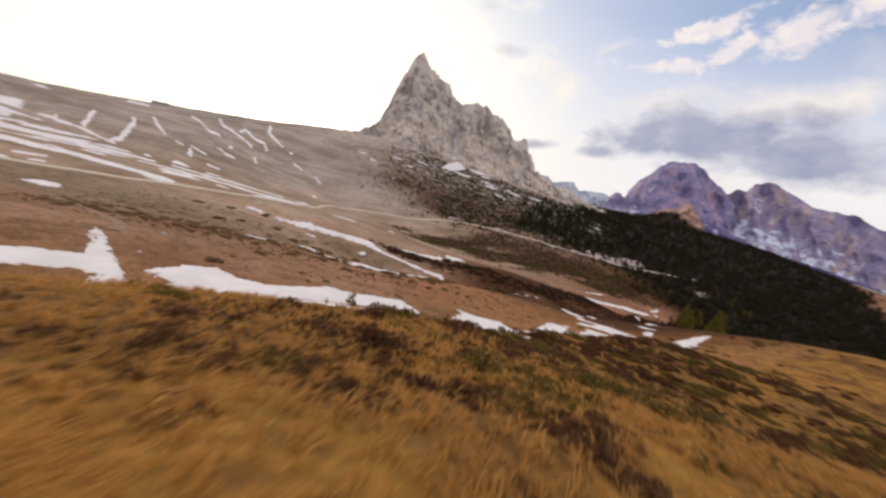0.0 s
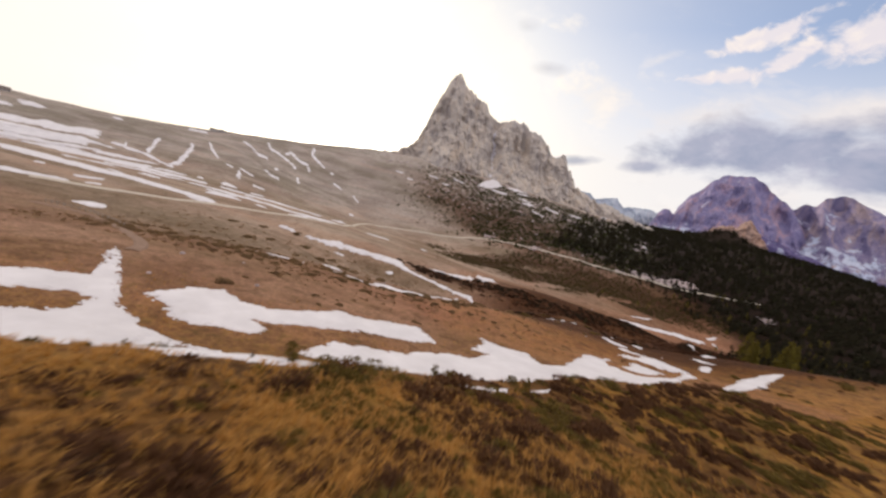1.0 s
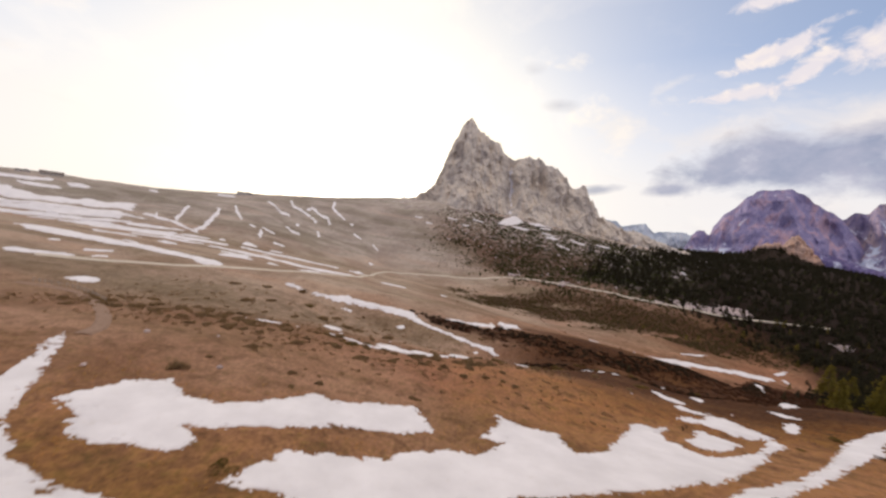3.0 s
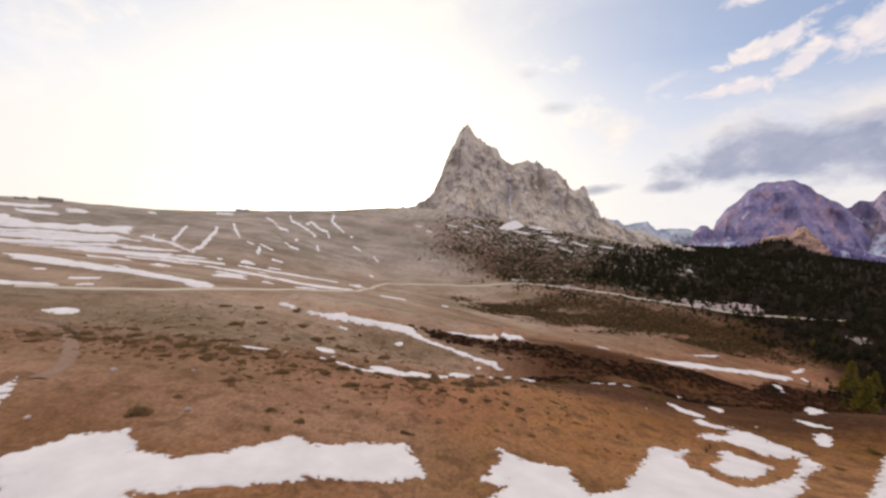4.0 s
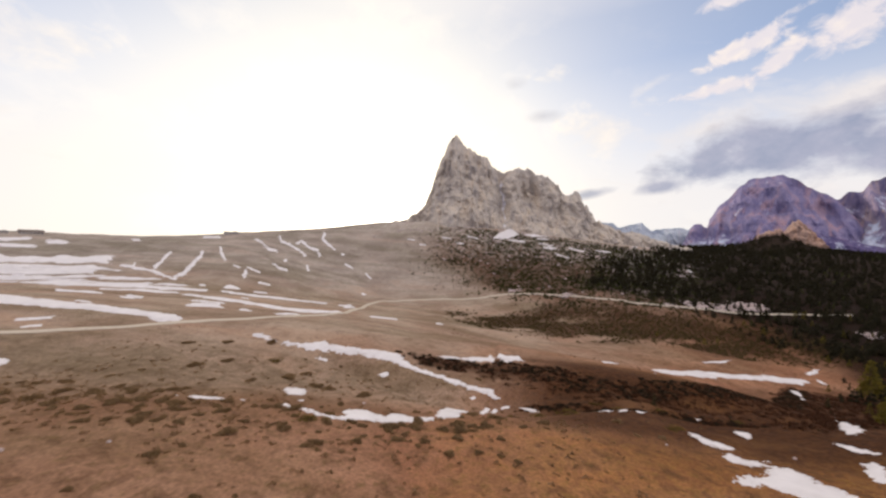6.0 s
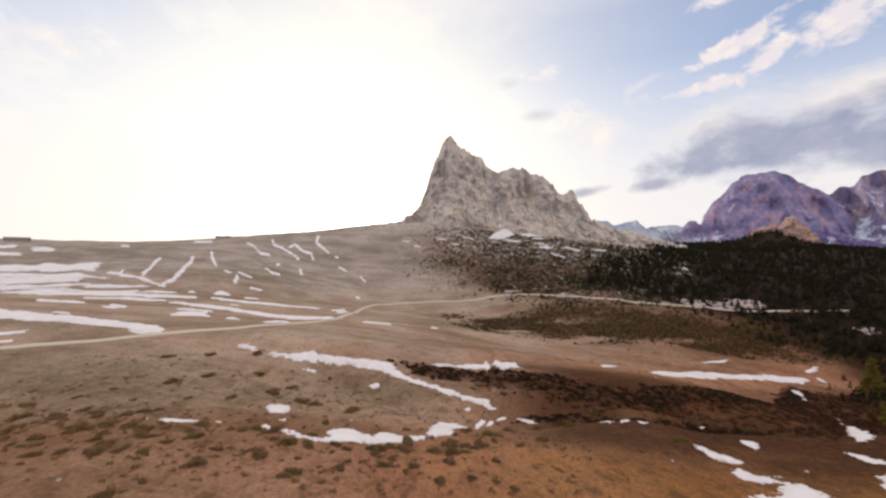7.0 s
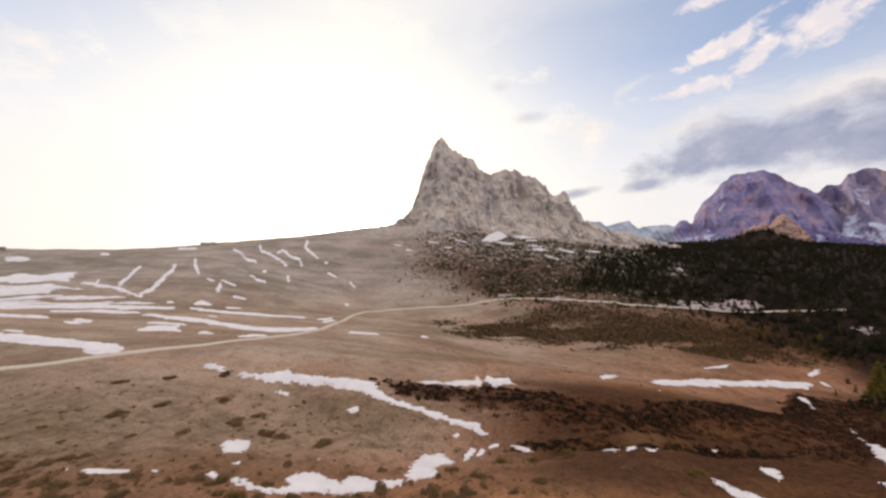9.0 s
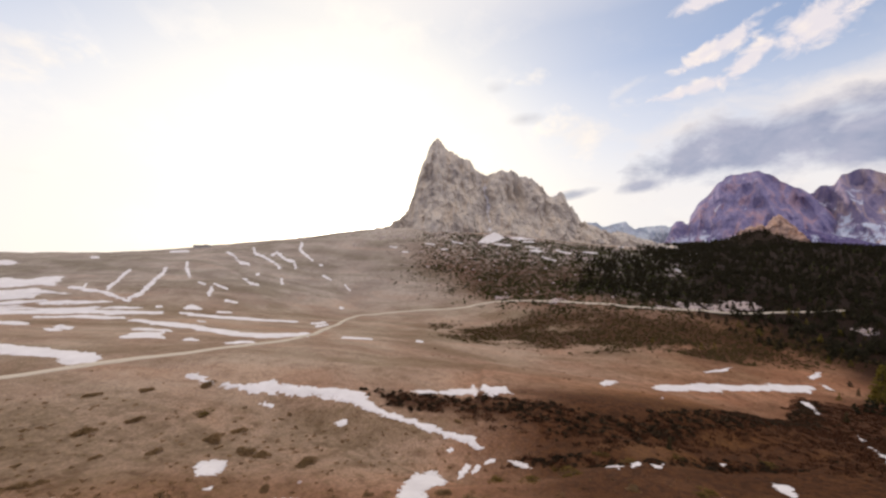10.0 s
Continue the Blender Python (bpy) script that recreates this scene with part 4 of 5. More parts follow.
    "verge": [(-350, 192), (-255, 169), (-229, 163), (-195, 158), (-175, 154), (-160, 152), (-149, 145), (-148, 138), (-161, 134), (-167, 142), (-188, 143), (-213, 145), (-283, 148)],
    "patch_r": [(-159.0, 61.7), (-160.8, 66.6), (-158.9, 70.1), (-151.1, 69.2), (-148.8, 63.5), (-152.4, 60.9)],
    "foot_a": [(86, 796), (147, 928), (160, 847), (117, 798)],
    "foot_b": [(162, 866), (201, 880), (238, 870), (194, 847)],
    "foot_c": [(484, 925), (472, 895), (455, 868), (447, 880), (468, 905)],
    "foot_d": [(195, 761), (206, 769), (220, 773), (232, 768), (220, 757), (206, 756)],
    "gul_a": [(-418, 532), (-419, 529), (-403, 502), (-382, 460), (-369, 433), (-361, 414), (-353, 390), (-347, 382), (-342, 380), (-349, 403), (-358, 424), (-369, 449), (-386, 485), (-407, 519)],
    "gul_b": [(-461, 519), (-464, 520), (-455, 500), (-427, 457), (-406, 420), (-397, 410), (-392, 409), (-415, 447), (-438, 484), (-451, 508)],
    "gul_d": [(-427, 588), (-421, 577), (-388, 528), (-347, 479), (-342, 476), (-348, 486), (-386, 534), (-416, 576)],
    "gul_e": [(-413, 676), (-401, 658), (-379, 640), (-345, 600), (-326, 596), (-328, 603), (-337, 617), (-353, 618), (-386, 658), (-413, 681)],
    "gul_f": [(-396, 742), (-384, 715), (-352, 663), (-326, 651), (-299, 627), (-277, 601), (-275, 604), (-280, 615), (-304, 643), (-332, 666), (-358, 682), (-382, 723)],
    "gul_g": [(-326, 671), (-322, 669), (-321, 687), (-290, 652), (-272, 648), (-259, 622), (-256, 620), (-257, 626), (-275, 663), (-294, 668), (-328, 705), (-330, 681)],
    "gul_h": [(-307, 784), (-308, 774), (-293, 724), (-264, 689), (-244, 667), (-242, 670), (-246, 678), (-265, 701), (-289, 731), (-299, 768)],
    "gul_i": [(-293, 520), (-289, 512), (-270, 493), (-262, 501), (-262, 506), (-266, 511), (-276, 509), (-291, 522)],
    "gul_j": [(-301, 460), (-301, 455), (-292, 433), (-282, 421), (-282, 427), (-296, 454)],
    "gul_k": [(-308, 470), (-304, 466), (-291, 459), (-280, 458), (-280, 460), (-283, 464), (-295, 467), (-308, 473)],
    "gul_l": [(-326, 466), (-323, 462), (-311, 458), (-311, 461), (-315, 465), (-326, 468)],
    "gul_m": [(-262, 417), (-257, 412), (-241, 411), (-242, 416), (-247, 422), (-263, 422)],
    "gul_n": [(-205, 609), (-202, 603), (-182, 587), (-181, 589), (-183, 594), (-203, 611)],
    "gul_o": [(-256, 562), (-254, 554), (-243, 533), (-238, 529), (-242, 541), (-252, 559)],
    "gul_p": [(-157, 579), (-156, 573), (-143, 553), (-140, 553), (-142, 559), (-155, 579)],
    "fleck_a": [(-274, 368), (-267, 362), (-262, 364), (-253, 363), (-255, 370), (-263, 380), (-279, 390), (-280, 378)],
    "fleck_b": [(-300, 361), (-295, 356), (-291, 362), (-292, 364), (-296, 367), (-303, 367)],
    "fleck_c": [(-228, 656), (-224, 650), (-218, 650), (-217, 654), (-220, 658), (-228, 661)],
    "fleck_d": [(-288, 544), (-285, 542), (-285, 552), (-289, 561), (-293, 564), (-293, 556)],
    "fleck_e": [(-137, 475), (-133, 466), (-129, 466), (-129, 475), (-132, 480), (-137, 482)],
    "field_e": [(-415, 305), (-406, 299), (-380, 310), (-341, 324), (-303, 348), (-306, 354), (-310, 357), (-350, 332), (-402, 330), (-424, 312)],
    "field_f": [(-392, 287), (-386, 284), (-359, 301), (-311, 314), (-270, 330), (-274, 336), (-278, 341), (-324, 328), (-372, 313), (-401, 295)],
    "field_g": [(-340, 284), (-334, 280), (-303, 286), (-262, 283), (-268, 290), (-279, 302), (-319, 301), (-344, 288)],
    "field_h": [(-349, 254), (-336, 245), (-297, 230), (-279, 228), (-288, 237), (-300, 246), (-333, 259), (-360, 264)],
    "long_a": [(-266, 287), (-259, 280), (-214, 252), (-182, 244), (-152, 223), (-130, 217), (-112, 220), (-90, 239), (-96, 259), (-102, 271), (-121, 238), (-141, 238), (-169, 250), (-200, 269), (-231, 274), (-276, 300)],
    "long_b": [(-249, 338), (-241, 328), (-197, 317), (-167, 320), (-141, 344), (-143, 352), (-146, 357), (-176, 338), (-209, 337), (-252, 345)],
    "dash_a": [(-205.2, 224.4), (-202.5, 221.9), (-191.5, 224.7), (-176.7, 223.5), (-179.2, 227.6), (-183.7, 232.8), (-199.8, 235.1), (-207.6, 227.8)],
    "dash_b": [(-187.9, 195.0), (-182.7, 190.2), (-174.4, 195.2), (-160.9, 195.6), (-163.3, 199.8), (-168.0, 204.8), (-185.2, 208.1), (-190.8, 199.1)],
    "dash_c": [(-148.9, 193.6), (-146.4, 191.0), (-144.2, 194.4), (-139.2, 193.8), (-140.7, 197.2), (-143.3, 200.2), (-149.2, 201.6), (-151.1, 197.4)],
    "dash_d": [(-122.1, 190.4), (-120.3, 188.3), (-113.7, 192.4), (-106.4, 195.5), (-107.7, 198.9), (-110.6, 203.6), (-118.6, 200.9), (-123.3, 193.2)],
    "dash_e": [(-248.4, 207.8), (-243.8, 204.3), (-234.3, 201.3), (-237.7, 210.5), (-241.9, 215.0), (-244.9, 217.2), (-247.6, 213.6), (-252.4, 212.0)],
    "dash_f": [(-734, 575), (-715, 562), (-678, 552), (-695, 567), (-720, 586), (-745, 586)],
    "dash_g": [(-613, 610), (-599, 597), (-582, 595), (-591, 605), (-625, 639), (-642, 640)],
    "dash_h": [(-228.3, 169.9), (-231.1, 171.7), (-244.0, 173.6), (-241.2, 170.9), (-237.0, 168.2), (-225.3, 167.0)],
    "dash_i": [(-129, 346), (-124, 336), (-119, 362), (-120, 370), (-123, 375), (-132, 357)],
    "dash_j": [(-114, 318), (-109, 308), (-108, 336), (-113, 355), (-116, 362), (-118, 332)],
    "dash_k": [(-73, 261), (-71, 253), (-49, 264), (-49, 268), (-50, 272), (-74, 266)],
    "dash_l": [(-523, 673), (-512, 660), (-480, 664), (-486, 675), (-502, 695), (-527, 680)],
    "dash_m": [(-232, 359), (-229, 355), (-216, 360), (-218, 365), (-221, 369), (-235, 364)],
    "dash_n": [(-259, 342), (-254, 338), (-242, 340), (-246, 346), (-249, 350), (-262, 347)],
    "dash_o": [(-202, 284), (-199, 280), (-191, 280), (-193, 283), (-197, 288), (-204, 288)],
    "dash_p": [(-17, 281), (-16, 274), (-10, 274), (-10, 283), (-11, 292), (-17, 290)],
    "snowfield_a": [(-762, 450), (-707, 462), (-651, 432), (-601, 417), (-583, 430), (-556, 425), (-565, 452), (-526, 440), (-524, 459), (-507, 468), (-470, 424), (-440, 408), (-483, 418), (-502, 398), (-540, 390), (-569, 383), (-587, 373), (-685, 398)],
    "snowfield_b": [(-648, 373), (-558, 351), (-554, 371), (-523, 383), (-489, 387), (-475, 403), (-447, 394), (-416, 392), (-442, 382), (-437, 366), (-401, 366), (-361, 370), (-338, 371), (-367, 352), (-406, 343), (-406, 324), (-370, 287), (-393, 282), (-420, 275), (-439, 264), (-488, 266)],
    "finger_a": [(-443, 410), (-439, 407), (-422, 403), (-391, 396), (-356, 382), (-336, 372), (-338, 376), (-342, 380), (-363, 392), (-400, 408), (-432, 416), (-445, 414)],
    "finger_b": [(-421, 405), (-421, 408), (-434, 425), (-441, 433), (-441, 430), (-430, 414)],
    "finger_c": [(-395, 289), (-388, 283), (-362, 299), (-331, 319), (-302, 323), (-306, 330), (-311, 334), (-338, 327), (-375, 311), (-409, 302)],
    "finger_d": [(-311, 316), (-303, 308), (-289, 319), (-269, 332), (-274, 340), (-279, 346), (-299, 332), (-316, 324)],
    "crest_a": [(-860, 534), (-843, 524), (-807, 536), (-765, 535), (-777, 580), (-788, 590), (-799, 598), (-812, 572), (-840, 560), (-873, 545)],
    "crest_b": [(-742, 501), (-726, 490), (-686, 489), (-655, 488), (-671, 503), (-692, 519), (-720, 516), (-761, 516)],
    "crest_c": [(-722, 558), (-703, 544), (-645, 526), (-664, 545), (-689, 566), (-737, 574)],
    "road_a": [(-217.6, 86.4), (-213.6, 84.4), (-206.3, 90.3), (-197.1, 95.7), (-195.6, 99.4), (-197.3, 101.3), (-199.5, 102.6), (-204.3, 101.5), (-213.7, 95.9), (-220.9, 89.4)],
    "road_b": [(-195.3, 106.7), (-193.9, 105.9), (-190.9, 112.4), (-192.1, 113.9), (-193.7, 114.9), (-196.5, 108.1)],
    "road_c": [(-237.0, 121.2), (-234.4, 119.5), (-232.5, 124.1), (-236.5, 127.7), (-240.3, 130.4), (-241.6, 125.2)],
    "road_d": [(-209.5, 115.1), (-207.7, 113.9), (-201.2, 124.8), (-202.7, 126.5), (-204.6, 127.9), (-211.8, 117.4)],
    "road_e": [(-255, 222), (-247, 214), (-233, 210), (-236, 216), (-246, 227), (-265, 234)],
    "road_f": [(-190.4, 204.4), (-186.5, 199.8), (-167.3, 200.3), (-171.8, 209.1), (-179.3, 219.8), (-194.0, 210.6)],
    "scree_a": [(-34, 781), (-33, 777), (-10, 772), (-8, 776), (-10, 780), (-33, 784)],
    "scree_b": [(27, 800), (28, 795), (51, 787), (53, 790), (52, 794), (29, 804)],
    "scree_c": [(199, 840), (199, 834), (225, 831), (228, 836), (228, 843), (201, 845)],
    "scree_d": [(195, 793), (194, 788), (224, 776), (226, 781), (227, 788), (197, 798)],
    "scree_e": [(260, 776), (259, 768), (283, 750), (286, 752), (287, 757), (263, 779)],
    "scree_f": [(314, 769), (313, 764), (350, 767), (354, 773), (355, 780), (318, 776)],
    "scree_g": [(-110, 761), (-108, 758), (-92, 752), (-91, 755), (-93, 758), (-109, 763)],
    "scree_h": [(-79, 732), (-78, 729), (-63, 728), (-62, 730), (-64, 733), (-78, 735)],
    "scree_i": [(214, 724), (214, 719), (236, 697), (238, 698), (238, 702), (216, 726)],
    "scree_j": [(124, 796), (125, 791), (162, 786), (165, 791), (164, 796), (126, 801)],
    "scree_k": [(2, 755), (3, 752), (18, 750), (19, 753), (18, 756), (3, 757)],
    "scree_l": [(458, 672), (455, 667), (453, 647), (455, 647), (458, 652), (461, 675)],
}
for i, outline in enumerate(SNOW.values()):
    snow_patch(outline, 200 + 7 * i)


# ---- gravel road ----
ROAD = [(-204, 89), (-189, 99), (-177, 108), (-165, 118), (-153, 130), (-140, 148), (-122, 165), (-103, 194), (-94, 230), (-99, 300), (-105, 413), (-70, 466), (-23, 482), (34, 489), (60, 501), (94, 503), (170, 476), (240, 456), (316, 455), (392, 455), (472, 460), (561, 471)]
TRACK = [(-158.6, 46.5), (-146.6, 48.3), (-136.0, 46.5), (-120.6, 37.4), (-103.9, 23.2), (-93.2, 11.9), (-90.3, 4.9)]
POSTS = [(-157.8, 50.6), (-152.6, 52.1), (-144.6, 52.2), (-139.8, 51.7), (-130.9, 47.4), (-122.5, 42.4)]


def smooth_line(points, per=14):
    """A rounded way through the given places."""
    p = np.array(points, float)
    p = np.vstack([2 * p[0] - p[1], p, 2 * p[-1] - p[-2]])
    t = np.linspace(0, 1, per, endpoint=False)[:, None]
    out = [0.5 * ((2 * b) + (c - a) * t + (2 * a - 5 * b + 4 * c - d) * t ** 2 + (3 * b - a - 3 * c + d) * t ** 3) for a, b, c, d in zip(p, p[1:], p[2:], p[3:])]
    return np.vstack(out + [p[-2:-1]])


def ribbon_road(name, points, width, mat, label, high=1.0):
    """A raised way along a line: a crown, two verges and sunk sides."""
    line = smooth_line(points)
    along = np.gradient(line, axis=0)
    along /= np.linalg.norm(along, axis=1)[:, None] + 1e-9
    side = np.stack([-along[:, 1], along[:, 0]], 1)
    across = np.array([-2.6, -1.9, -1.0, 0.0, 1.0, 1.9, 2.6]) * width
    lift = np.array([-0.5, 0.22, 0.30, 0.34, 0.30, 0.22, -0.5]) * high
    dist = np.hypot(line[:, 0], line[:, 1] + 60)
    wide = 0.85 + np.minimum(dist, 260) / 1100
    x = line[:, None, 0] + side[:, None, 0] * across * wide[:, None]
    y = line[:, None, 1] + side[:, None, 1] * across * wide[:, None]
    z = ground_at(line[:, 0], line[:, 1])[:, None] * 0.5 + ground_at(x, y) * 0.5 + lift * (1 + dist[:, None] / 250)
    me = mesh_from(name, np.stack([x, y, z], -1).reshape(-1, 3), grid_quads(len(line), len(across)), mat)
    return tagged(new(name, me), label, "road", kind="structure")


ribbon_road("road", ROAD, 1.0, GRAVEL, "narrow pale gravel road winding over the meadow")
ribbon_road("track", TRACK, 0.8, EARTH, "worn brown earth track curving beside the pasture fence", 0.5)


# ---- plants: shared building blocks ----
rng = np.random.default_rng(11)


def part(name, me, parent, label=""):
    ob = new(name, me)
    ob.parent = parent
    if label:
        ob["label"] = label
    return ob


def scatter(base, places, turns, sizes, tilt=None):
    """Joins many copies of a small mesh (verts, triangles), each turned about z and sized."""
    v, f = base
    c, s = np.cos(turns)[:, None], np.sin(turns)[:, None]
    size = np.asarray(sizes, float)
    size = size[:, None] * np.ones(3) if size.ndim == 1 else size
    x, y, z = v[None, :, 0] * size[:, :1], v[None, :, 1] * size[:, 1:2], v[None, :, 2] * size[:, 2:3]
    out = np.stack([x * c - y * s, x * s + y * c, z], -1) + places[:, None, :]
    faces = f[None] + (np.arange(len(places)) * len(v))[:, None, None]
    return out.reshape(-1, 3), faces.reshape(-1, f.shape[1])


def leaves(spots, normals_out, leaf, droop, seed):
    """A small pointed leaf spray (one triangle) at each spot, pointing outwards."""
    r = np.random.default_rng(seed)
    n = len(spots)
    out = normals_out + r.normal(0, 0.45, (n, 3))
    out[:, 2] -= droop
    out /= np.linalg.norm(out, axis=1)[:, None]
    side = np.cross(out, r.normal(0, 1, (n, 3)))
    side /= np.linalg.norm(side, axis=1)[:, None] + 1e-9
    length = leaf * r.uniform(0.6, 1.3, (n, 1))
    wide = length * r.uniform(0.25, 0.5, (n, 1))
    v = np.stack([spots - side * wide, spots + side * wide, spots + out * length], 1).reshape(-1, 3)
    return v, np.arange(3 * n).reshape(-1, 3)


def conifer_crown(height, radius, whorls, per, seed, leaf):
    r = np.random.default_rng(seed)
    spots, outs = [], []
    for k in range(whorls):
        t = (k + r.uniform(-0.3, 0.3)) / whorls
        reach = radius * (1 - t) ** 0.85 * r.uniform(0.75, 1.1) + 0.12
        z0 = height * (0.09 + 0.9 * t)
        for b in range(max(4, int(per * (1 - 0.6 * t)))):
            a = r.uniform(0, 2 * math.pi)
            for s in np.linspace(0.25, 1.0, 4 if t < 0.6 else 3):
                d = reach * s * r.uniform(0.85, 1.1)
                spots.append((d * math.cos(a), d * math.sin(a), z0 - 0.28 * d + r.normal(0, 0.06)))
                outs.append((math.cos(a), math.sin(a), -0.15))
    spots.append((0, 0, height * 0.95))
    outs.append((0, 0, 3.0))
    return leaves(np.array(spots), np.array(outs), leaf, 0.1, seed)


def trunk_mesh(name, height, radius, mat, seed=0):
    r = np.random.default_rng(seed)
    rings, n = 7, 7
    t = np.linspace(0, 1, rings)[:, None]
    a = np.linspace(0, 2 * math.pi, n, endpoint=False)
    rad = radius * (1.25 * (1 - t) ** 1.1 + 0.04)
    bend = np.cumsum(r.normal(0, 0.012 * height, (rings, 2)), 0)
    x, y = rad * np.cos(a) + bend[:, :1], rad * np.sin(a) + bend[:, 1:]
    z = np.broadcast_to(height * t - 0.3, x.shape)
    return mesh_from(name, np.stack([x, y, z], -1).reshape(-1, 3), grid_quads(rings, n, wrap=True), mat)


def bush_crown(n, wide, high, seed, leaf):
    """An uneven low dome of leaf sprays made of several lobes."""
    r = np.random.default_rng(seed)
    lobes = [(r.uniform(-0.5, 0.5) * wide, r.uniform(-0.5, 0.5) * wide, r.uniform(0.5, 1.0)) for _ in range(6)]
    spots, outs = [], []
    for i in range(n):
        lx, ly, s = lobes[r.integers(len(lobes))]
        d = r.normal(0, 1, 3)
        d[2] = abs(d[2])
        d /= np.linalg.norm(d)
        k = r.uniform(0.55, 1.0)
        spots.append((lx + d[0] * wide * 0.5 * s * k, ly + d[1] * wide * 0.5 * s * k, d[2] * high * s * k))
        outs.append((d[0], d[1], d[2] + 0.5))
    return leaves(np.array(spots), np.array(outs), leaf, 0.0, seed)


def twig_mesh(name, wide, high, seed):
    r = np.random.default_rng(seed)
    verts, faces = [], []
    for i in range(9):
        a, reach = r.uniform(0, 2 * math.pi), r.uniform(0.2, 0.9) * wide
        tip = np.array([reach * math.cos(a), reach * math.sin(a), high * r.uniform(0.6, 1.0)])
        mid = tip * np.array([0.45, 0.45, 0.6])
        base = len(verts)
        for p, w0 in ((np.array([0, 0, -0.1]), 0.03), (mid, 0.02), (tip, 0.006)):
            for q in range(3):
                b = q * 2 * math.pi / 3
                verts.append(p + w0 * wide * np.array([math.cos(b), math.sin(b), 0]))
        for k in (0, 3):
            for q in range(3):
                faces.append((base + k + q, base + k + (q + 1) % 3, base + k + 3 + (q + 1) % 3, base + k + 3 + q))
    return mesh_from(name, np.array(verts), np.array(faces), TWIG)


def shrub(kind, mat, wide, high, n, leaf, seed, label):
    root = tagged(new(kind), label, "shrub", "heath shrubs")
    part("foliage", mesh_from("foliage", *bush_crown(n, wide, high, seed, leaf), mat, False), root)
    part("branchwork", twig_mesh("branchwork", 0.8 * wide, 0.9 * high, seed), root)
    return root


def placed(x, y, turn=0.0, size=1.0, sink=0.0, high=None):
    return Matrix.LocRotScale((x, y, float(ground_at(x, y)) - sink), Euler((0, 0, turn)), (size, size, high or size))


def in_snow(x, y, margin=0.0):
    hit = np.zeros(np.shape(x), bool)
    for outline in SNOW.values():
        p = np.array(outline)
        near = (x > p[:, 0].min() - 2) & (x < p[:, 0].max() + 2) & (y > p[:, 1].min() - 2) & (y < p[:, 1].max() + 2)
        if near.any():
            hit[near] |= polygon_depth(outline, x[near], y[near]) > -margin
    return hit


def clumpy(x, y, size, seed, low, high):
    return smooth(low, high, fbm(x / size, y / size, 4, seed))


# ---- shrubs ----
juniper = [shrub("juniper_bush", JUNIPER, 1.0, 0.5, 700, 0.11, 300 + k, "dark green juniper bush low on the dry grass") for k in range(3)]


def heath_mound(seed):
    return shrub("heath_mound", MOUND, 0.62, 0.2, 620, 0.09, seed, "flat olive-brown heath mound on the meadow slope")


mound = [heath_mound(310 + k) for k in range(4)]
heather = [shrub("heather_bush", HEATHER, 1.0, 0.4, 620, 0.10, 320 + k, "brown wintry heather bush on the dry grass") for k in range(3)]
used = set()


def plant(model, x, y, size, high=None):
    m = placed(x, y, rng.uniform(0, 6.28), size, 0.05 * size, high)
    if model in used:
        copy_thing(model, m)
    else:
        used.add(model)
        model.matrix_basis = m


# the bushes that stand out one by one, on the brow and on the slope below
for x, y, size in ((-38, -62, 1.6), (-33, -66, 1.2), (7, -41, 1.1), (10, -39, 0.9), (13, -40, 1.3), (20, -33, 1.0), (-13, -58, 0.9), (34, -28, 1.2), (60, -22, 1.6), (47, -27, 1.0),
                   (-36, -28, 2.0), (-40, 46, 4.4), (71, 70, 2.8), (81, 97, 2.4), (117, 104, 2.8), (22, 88, 2.6), (31, 80, 3.4), (43, 82, 3.6), (56, 95, 2.4), (40, 91, 2.6), (-80, 107, 4.2), (62, 88, 2.4), (74, 72, 2.8)):
    plant(juniper[int(rng.integers(3))], x, y, size, 0.6 * size)
for x, y, size in ((-62, 7, 2.2), (-63, -1, 2.3), (-40, 2, 2.2), (-74, 32, 2.2), (-82, 26, 1.8), (-38, 12, 1.4), (-36, 65, 2.6), (-11, 54, 2.4), (-14, 11, 1.4), (-57, 25, 1.6), (-44, 10, 1.5), (-36, 7, 1.3), (-14, 41, 1.6),
                   (-105, 43, 2.4), (-112, 43, 2.6), (-90, 44, 2.6), (-71, 42, 2.4), (-74, 80, 3.4), (-100, 86, 3.6), (-86, 48, 3.0), (-75, 46, 3.2), (-53, 87, 3.2), (-107, 117, 3.2), (-92, 131, 3.4), (-36, 54, 2.2),
                   (13, 61, 2.6), (5, 52, 2.2), (9, 53, 2.4), (2, 52, 2.2), (27, 59, 2.2), (6, 66, 2.6), (54, 59, 1.8), (54, 71, 2.0), (62, 60, 1.6), (-62, 100, 3.8), (-66, 92, 3.2), (-48, 86, 3.4), (-34, 84, 2.8), (-88, 55, 2.2)):
    plant(mound[int(rng.integers(4))], x, y, size)
count = 0
while count < 140:
    x, y = rng.uniform(-135, 20), rng.uniform(18, 120)
    if rng.uniform() > 0.05 + 0.9 * float(smooth(17, 5, abs(y - 47 - 0.04 * x))) or in_snow(np.array([x]), np.array([y]), 1.0)[0]:
        continue
    plant(mound[int(rng.integers(4))], x, y, rng.uniform(0.9, 2.4))
    count += 1
# heath on the near hump: masses of their own, and scattered bushes
HEATH_SPOTS = ((-30, -86.5, 1.3), (-28.6, -85.2, 1.3), (-26, -84.2, 1.2), (-23.6, -86.2, 1.3), (-21.5, -84, 1.2), (-27.5, -88.6, 0.7), (-15.5, -88.5, 1.0), (-19, -84, 1.8), (-23, -81, 1.8), (-15, -86, 1.8), (-31, -74, 1.6), (4, -47, 4), (11, -49, 4), (-17, -75, 2.5),
